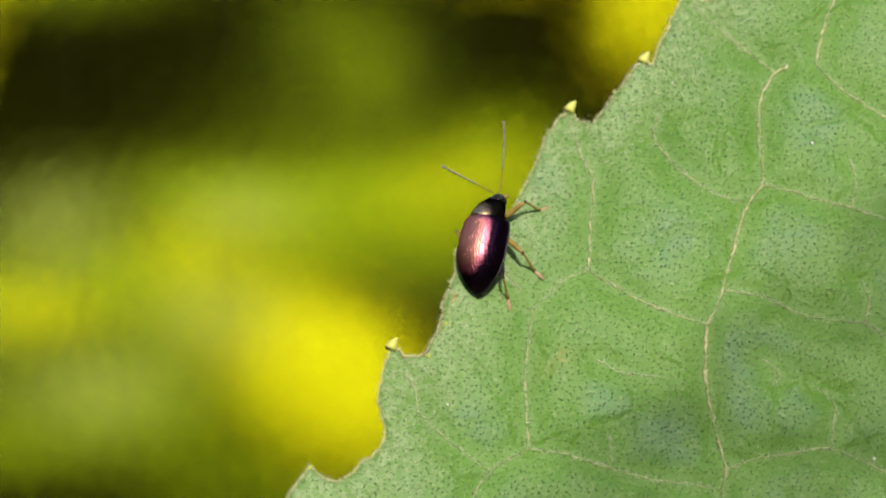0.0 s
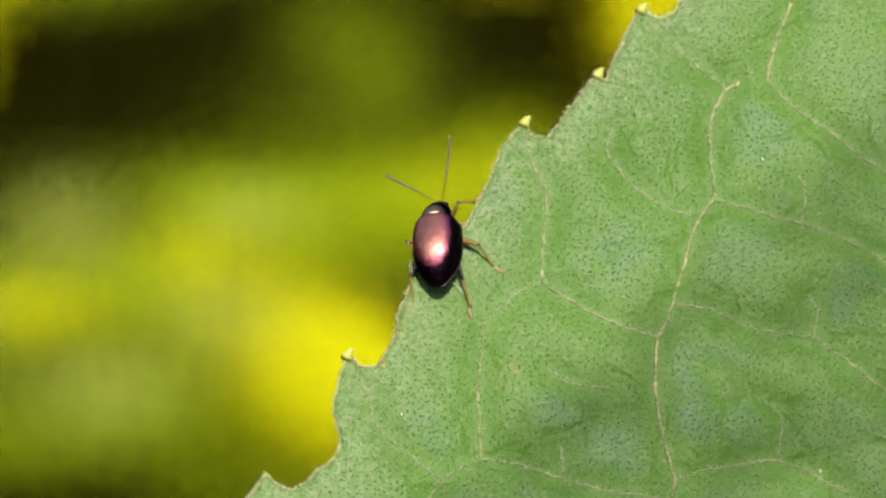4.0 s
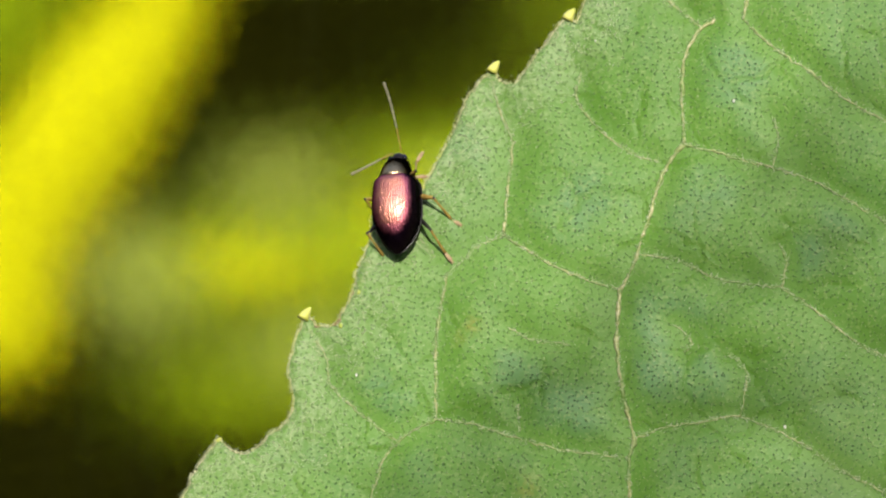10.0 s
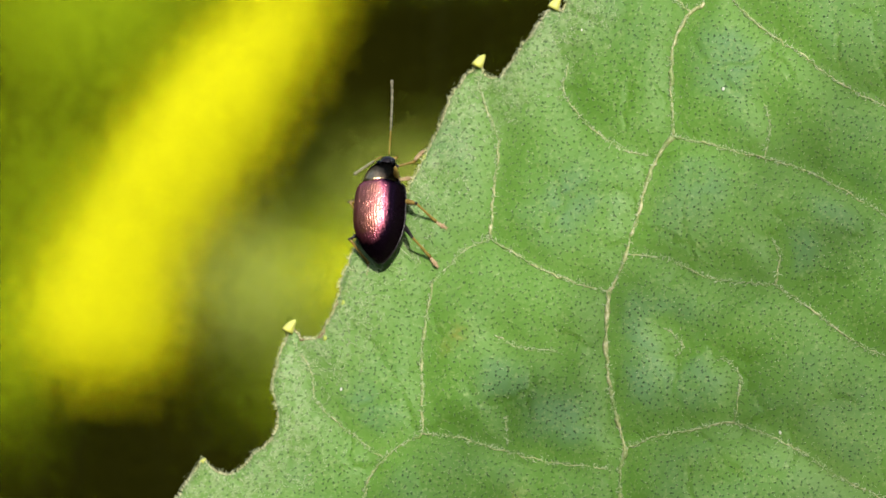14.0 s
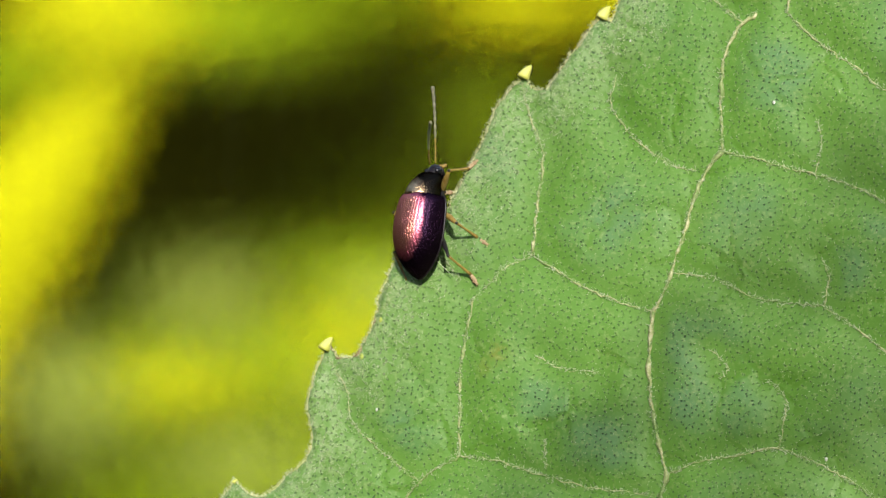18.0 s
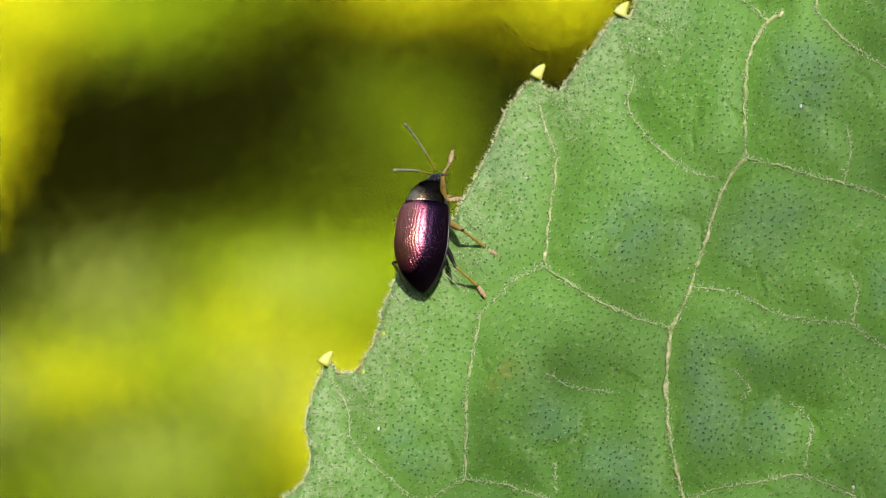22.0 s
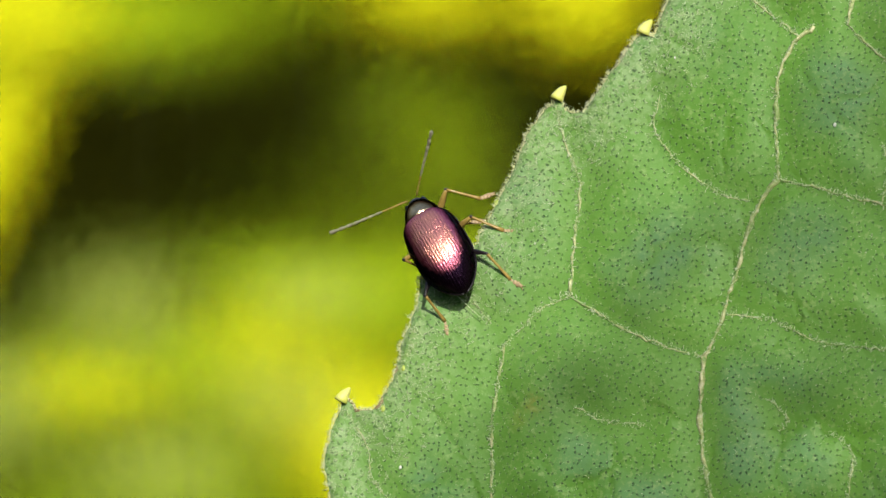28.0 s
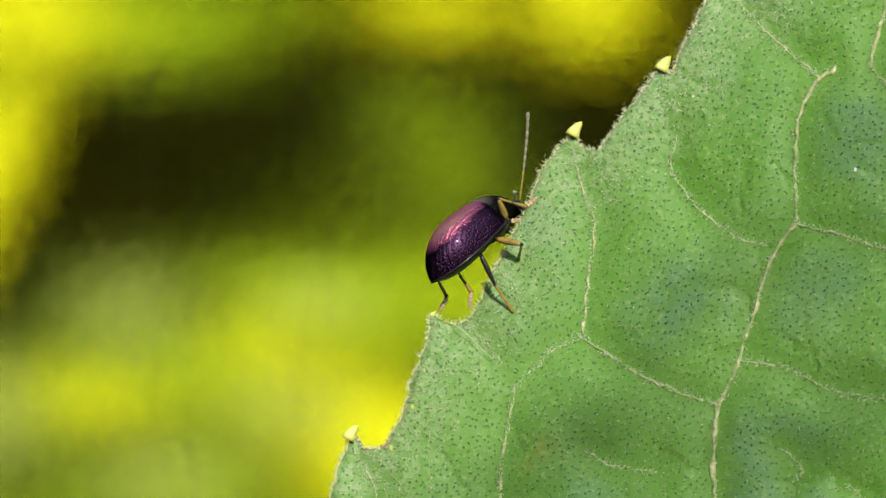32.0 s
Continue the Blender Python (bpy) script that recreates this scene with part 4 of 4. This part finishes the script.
SWING["right"] = [
    (0.0, 7, 25), (1.0, 10, 23), (2.0, 9, 24), (3.0, 19, 61), (6.0, 3, 22), (7.0, 4, 20), (8.0, -6, 21),
    (9.0, -26, 22), (10.0, -11, 22), (11.0, -11, 23), (12.0, -9, 22), (13.0, -2, 20), (15.5, 22, 18), (16.0, 21, 9),
    (17.0, 16, 13), (18.0, 2, 19), (19.0, -9, 23), (20.0, -5, 20), (21.0, 21, 34), (22.0, 4, 73), (23.0, 14, 61),
    (24.0, 17, 9), (25.0, 20, 22), (25.5, 8, 15), (27.5, 43, 56), (28.0, 44, 48), (29.0, 46, 58), (29.5, 86, 20),
    (30.0, 73, 14), (31.0, 69, 5), (31.5, 54, -11), (31.8, 47, -7), (32.0, 8, 14),
]
SWING["left"] = [
    (0.0, -86, 45), (1.0, -83, 44), (2.0, -86, 44), (3.0, -84, 60), (6.0, -94, 28), (7.0, -94, 34), (8.0, -109, 50),
    (9.0, -150, 48), (10.0, -150, 47), (11.0, -119, 55), (12.0, -124, 58), (13.0, -133, 65), (15.5, -266, 39), (16.0, -319, 54),
    (17.0, -313, 57), (18.0, -311, 65), (19.0, -140, 77), (20.0, -84, 78), (21.0, -40, 77), (22.0, -186, 74), (23.0, -266, 72),
    (24.0, -310, 82), (25.0, -165, 62), (25.5, -94, 57), (27.5, -98, 29), (28.0, -119, 13), (29.0, -118, 15), (29.5, -192, 69),
    (30.0, -196, 67), (31.0, -196, 70), (31.5, -237, 62), (31.8, -257, 56), (32.0, -251, 65),
]


def between(rows, t):
    """The values at t seconds on straight lines between rows of numbers."""
    at = [r[0] for r in rows]
    return [float(np.interp(t, at, [r[k] for r in rows])) for k in range(1, len(rows[0]))]


def mixed(rows, t):
    """The pose at t seconds between rows of poses."""
    for (t0, a), (t1, b) in zip(rows, rows[1:]):
        if t <= t1:
            break
    s = min(1.0, max(0.0, (t - t0) / (t1 - t0)))
    return Matrix.LocRotScale(a.translation.lerp(b.translation, s), a.to_quaternion().slerp(b.to_quaternion(), s), None)


def limb(start, way, up):
    """A pose at start whose y axis runs along way and whose z axis leans to up."""
    y = way.normalized()
    x = y.cross(up).normalized()
    m = Matrix((x, y, x.cross(y))).transposed().to_4x4()
    m.translation = start
    return m


def perch(x, y, z, rx, ry, rz):
    return pose(x * MM, y * MM, z * MM, rx, ry, rz)


def motions():
    leaf_rows = [
        (0.0, pose(0, 0, 0.9, 40.015, -0.005, -0.003)),
        (0.5, pose(0, 0, 0.9, 40.759, 0.267, 1.043)),
        (1.0, pose(0, 0, 0.9, 41.321, 0.227, 1.424)),
        (1.5, pose(0, 0, 0.9, 41.505, -0.716, -0.539)),
        (2.0, pose(0, 0, 0.9, 40.933, 0.508, 1.308)),
        (2.5, pose(0, 0, 0.9, 40.919, 0.037, 1.178)),
        (3.0, pose(0, 0, 0.9, 40.715, 0.465, 1.950)),
        (3.5, pose(0, 0, 0.9, 40.661, 0.605, 1.063)),
        (5.5, pose(0, 0, 0.9, 41.780, -0.735, -0.927)),
        (6.0, pose(0, 0, 0.9, 42.937, -1.127, -2.641)),
        (6.5, pose(0, 0, 0.9, 43.897, -0.854, -2.499)),
        (7.0, pose(0, 0, 0.9, 45.096, -0.593, -2.779)),
        (7.5, pose(0, 0, 0.9, 44.140, -2.613, -6.939)),
        (8.0, pose(0, 0, 0.9, 44.310, -3.591, -8.357)),
        (8.5, pose(0, 0, 0.9, 44.975, -3.938, -6.691)),
        (9.0, pose(0, 0, 0.9, 45.266, -4.861, -6.078)),
        (9.5, pose(0, 0, 0.9, 44.374, -5.674, -6.310)),
        (10.0, pose(0, 0, 0.9, 45.663, -6.498, -7.212)),
        (10.5, pose(0, 0, 0.9, 45.635, -7.623, -9.884)),
        (11.0, pose(0, 0, 0.9, 45.572, -7.701, -10.496)),
        (11.5, pose(0, 0, 0.9, 45.667, -8.173, -10.154)),
        (12.0, pose(0, 0, 0.9, 46.228, -8.510, -9.366)),
        (12.5, pose(0, 0, 0.9, 47.125, -8.622, -9.521)),
        (13.0, pose(0, 0, 0.9, 47.053, -9.650, -11.240)),
        (13.5, pose(0, 0, 0.9, 48.169, -10.984, -11.540)),
        (15.5, pose(0, 0, 0.9, 48.869, -11.751, -14.682)),
        (16.0, pose(0, 0, 0.9, 49.765, -11.666, -16.157)),
        (16.5, pose(0, 0, 0.9, 50.109, -11.430, -16.582)),
        (17.0, pose(0, 0, 0.9, 48.253, -11.238, -17.219)),
        (17.5, pose(0, 0, 0.9, 47.938, -11.381, -17.236)),
        (18.0, pose(0, 0, 0.9, 48.834, -11.298, -18.197)),
        (18.5, pose(0, 0, 0.9, 49.105, -11.061, -17.863)),
        (19.0, pose(0, 0, 0.9, 49.423, -11.290, -17.902)),
        (19.5, pose(0, 0, 0.9, 50.583, -11.095, -19.891)),
        (20.0, pose(0, 0, 0.9, 50.482, -10.804, -20.180)),
        (20.5, pose(0, 0, 0.9, 50.080, -10.657, -20.233)),
        (21.0, pose(0, 0, 0.9, 49.487, -10.853, -21.001)),
        (21.5, pose(0, 0, 0.9, 50.416, -11.077, -20.806)),
        (22.0, pose(0, 0, 0.9, 49.462, -11.013, -20.804)),
        (22.5, pose(0, 0, 0.9, 49.542, -11.149, -21.376)),
        (23.0, pose(0, 0, 0.9, 50.073, -11.450, -21.769)),
        (23.5, pose(0, 0, 0.9, 49.916, -11.289, -21.416)),
        (24.0, pose(0, 0, 0.9, 50.601, -11.308, -21.062)),
        (24.5, pose(0, 0, 0.9, 51.145, -11.449, -21.061)),
        (25.0, pose(0, 0, 0.9, 49.989, -11.482, -20.835)),
        (25.5, pose(0, 0, 0.9, 49.963, -11.430, -20.998)),
        (27.5, pose(0, 0, 0.9, 50.634, -11.404, -20.654)),
        (28.0, pose(0, 0, 0.9, 49.559, -11.748, -19.378)),
        (28.5, pose(0, 0, 0.9, 50.650, -11.486, -20.762)),
        (29.0, pose(0, 0, 0.9, 50.396, -11.343, -20.624)),
        (29.5, pose(0, 0, 0.9, 51.693, -11.031, -20.092)),
        (30.0, pose(0, 0, 0.9, 50.983, -10.882, -20.220)),
        (30.5, pose(0, 0, 0.9, 50.780, -10.859, -20.604)),
        (31.0, pose(0, 0, 0.9, 50.682, -10.281, -20.189)),
        (31.5, pose(0, 0, 0.9, 52.081, -9.781, -19.728)),
        (32.0, pose(0, 0, 0.9, 51.080, -10.579, -20.199)),
    ]
    on_leaf = [
        (0.0, perch(0.19, 1.63, -3.18, 8, -39, -15)), (1.0, perch(0.15, 1.57, -3.18, 14, -40, -19)),
        (2.0, perch(0.17, 1.62, -3.18, 12, -37, -18)), (3.0, perch(0.05, 1.84, -3.15, -5, -25, -1)),
        (3.5, perch(0.00, 2.22, -3.10, -12, -20, 4)), (6.0, perch(0.22, 1.99, -3.15, -4, -21, 5)),
        (7.0, perch(0.07, 1.92, -3.14, -2, -19, 6)), (8.0, perch(0.20, 1.92, -3.15, -3, -8, 4)),
        (9.0, perch(-0.06, 2.04, -3.13, 4, -5, 4)), (10.0, perch(-0.06, 2.00, -3.13, -1, -5, 5)),
        (11.0, perch(0.17, 1.92, -3.15, 0, -10, 8)), (12.0, perch(0.08, 1.92, -3.14, -3, -7, 7)),
        (13.0, perch(-0.07, 1.85, -3.14, -1, -5, 5)), (15.5, perch(0.23, 1.97, -3.14, 1, -24, -1)),
        (16.0, perch(0.13, 2.01, -3.13, 3, -25, -1)), (17.0, perch(0.11, 2.02, -3.13, 4, -26, -1)),
        (18.0, perch(0.23, 2.05, -3.14, 8, -27, -7)), (19.0, perch(0.11, 2.10, -3.12, 16, -25, -13)),
        (20.0, perch(0.08, 2.03, -3.13, 12, -26, -8)), (21.0, perch(0.16, 2.05, -3.13, 4, -26, -3)),
        (22.0, perch(0.11, 1.93, -3.14, 2, -27, 1)), (23.0, perch(0.15, 1.93, -3.14, 1, -28, 0)),
        (24.0, perch(0.18, 2.05, -3.13, 5, -26, -1)), (25.0, perch(0.07, 2.18, -3.06, -4, -4, 17)),
        (25.5, perch(-0.01, 2.22, -3.05, -1, 0, 15)), (27.5, perch(-0.15, 2.50, -3.04, -2, 9, 34)),
        (28.0, perch(-0.41, 2.59, -3.02, -5, 8, 34)), (29.0, perch(-0.04, 2.55, -3.04, -5, 8, 32)),
        (29.5, perch(-0.12, 3.23, -2.93, -18, 4, 17)), (30.0, perch(-0.12, 3.22, -2.93, -16, 1, 19)),
        (31.0, perch(-0.14, 3.22, -2.93, -15, -1, 19)), (31.5, perch(0.22, 3.77, -2.69, -10, -20, -1)),
        (31.8, perch(0.25, 3.43, -2.68, -25, -31, 8)), (32.0, perch(0.69, 4.09, -2.57, -36, -40, -3)),
    ]
    walk(leaf, leaf_rows)
    times = [t for t, _ in leaf_rows]
    body = {t: mixed(on_leaf, t) for t in times}
    walk(beetle, [(t, m @ body[t]) for t, m in leaf_rows])
    for name, (thigh, shin, toe) in legs.items():
        rows = [[], [], []]
        side = 1 if "right" in name else -1
        hip = Vector(scaled(*HIPS[name]))
        for t in times:
            back = body[t].inverted()
            u, v = between(STEPS[name], t)
            foot = back @ spot(u, v, 0.22)
            up = (back.to_3x3() @ Vector((0, 0, 1))).normalized()
            flat = hip - foot
            flat -= up * flat.dot(up)
            ankle = foot + flat.normalized() * TOE * MM + up * 0.06 * MM
            reach = ankle - hip
            a, b = THIGH * MM, SHIN * MM
            far = min(reach.length, (a + b) * 0.995)
            way = reach.normalized()
            ankle = hip + way * far
            pole = Vector((0.1, 0.3, -0.5)) if name == "left_front" else Vector((-0.25, -0.1, 0.4)) if name == "left_middle" else Vector((side * 0.55, 0.25 if "front" in name else (-0.5 if "hind" in name else -0.1), 0.6))
            pole = (pole - way * pole.dot(way)).normalized()
            c = (a * a + far * far - b * b) / (2 * a * far)
            knee = hip + way * a * c + pole * a * math.sqrt(max(0.0, 1 - c * c))
            rows[0].append((t, limb(hip, knee - hip, pole)))
            rows[1].append((t, limb(knee, ankle - knee, pole)))
            rows[2].append((t, limb(ankle, foot - ankle, up)))
        for piece, r in zip((thigh, shin, toe), rows):
            walk(piece, r)
    for side, feeler in feelers.items():
        rows = []
        for t in times:
            turn, rise = (radians(a) for a in between(SWING[side], t))
            way = Vector((math.sin(turn) * math.cos(rise), math.cos(turn) * math.cos(rise), math.sin(rise)))
            back = body[t].to_3x3().inverted()
            root = Vector(scaled(0.18 if side == "right" else -0.18, 2.44, 0.16))
            rows.append((t, limb(root, back @ way, back @ Vector((0.1, 0.2, 1)))))
        walk(feeler, rows)
    rim = pose(0, 0, 0, 47, -9, -13) @ Vector((0.707 * MM, -0.707 * MM, 0))
    walk(twig, [(t, Matrix.Translation(Vector((0, 0, 0.9)) + rim * far)) for t, far in SHADE])


SHADE = [(0.0, 9.4), (6.0, 7.4), (9.0, 8.4), (13.0, 8.3), (15.5, 9.8), (19.0, 10.2), (21.0, 8.0), (23.0, 5.2), (28.0, 5.0), (32.0, 5.0)]
motions()
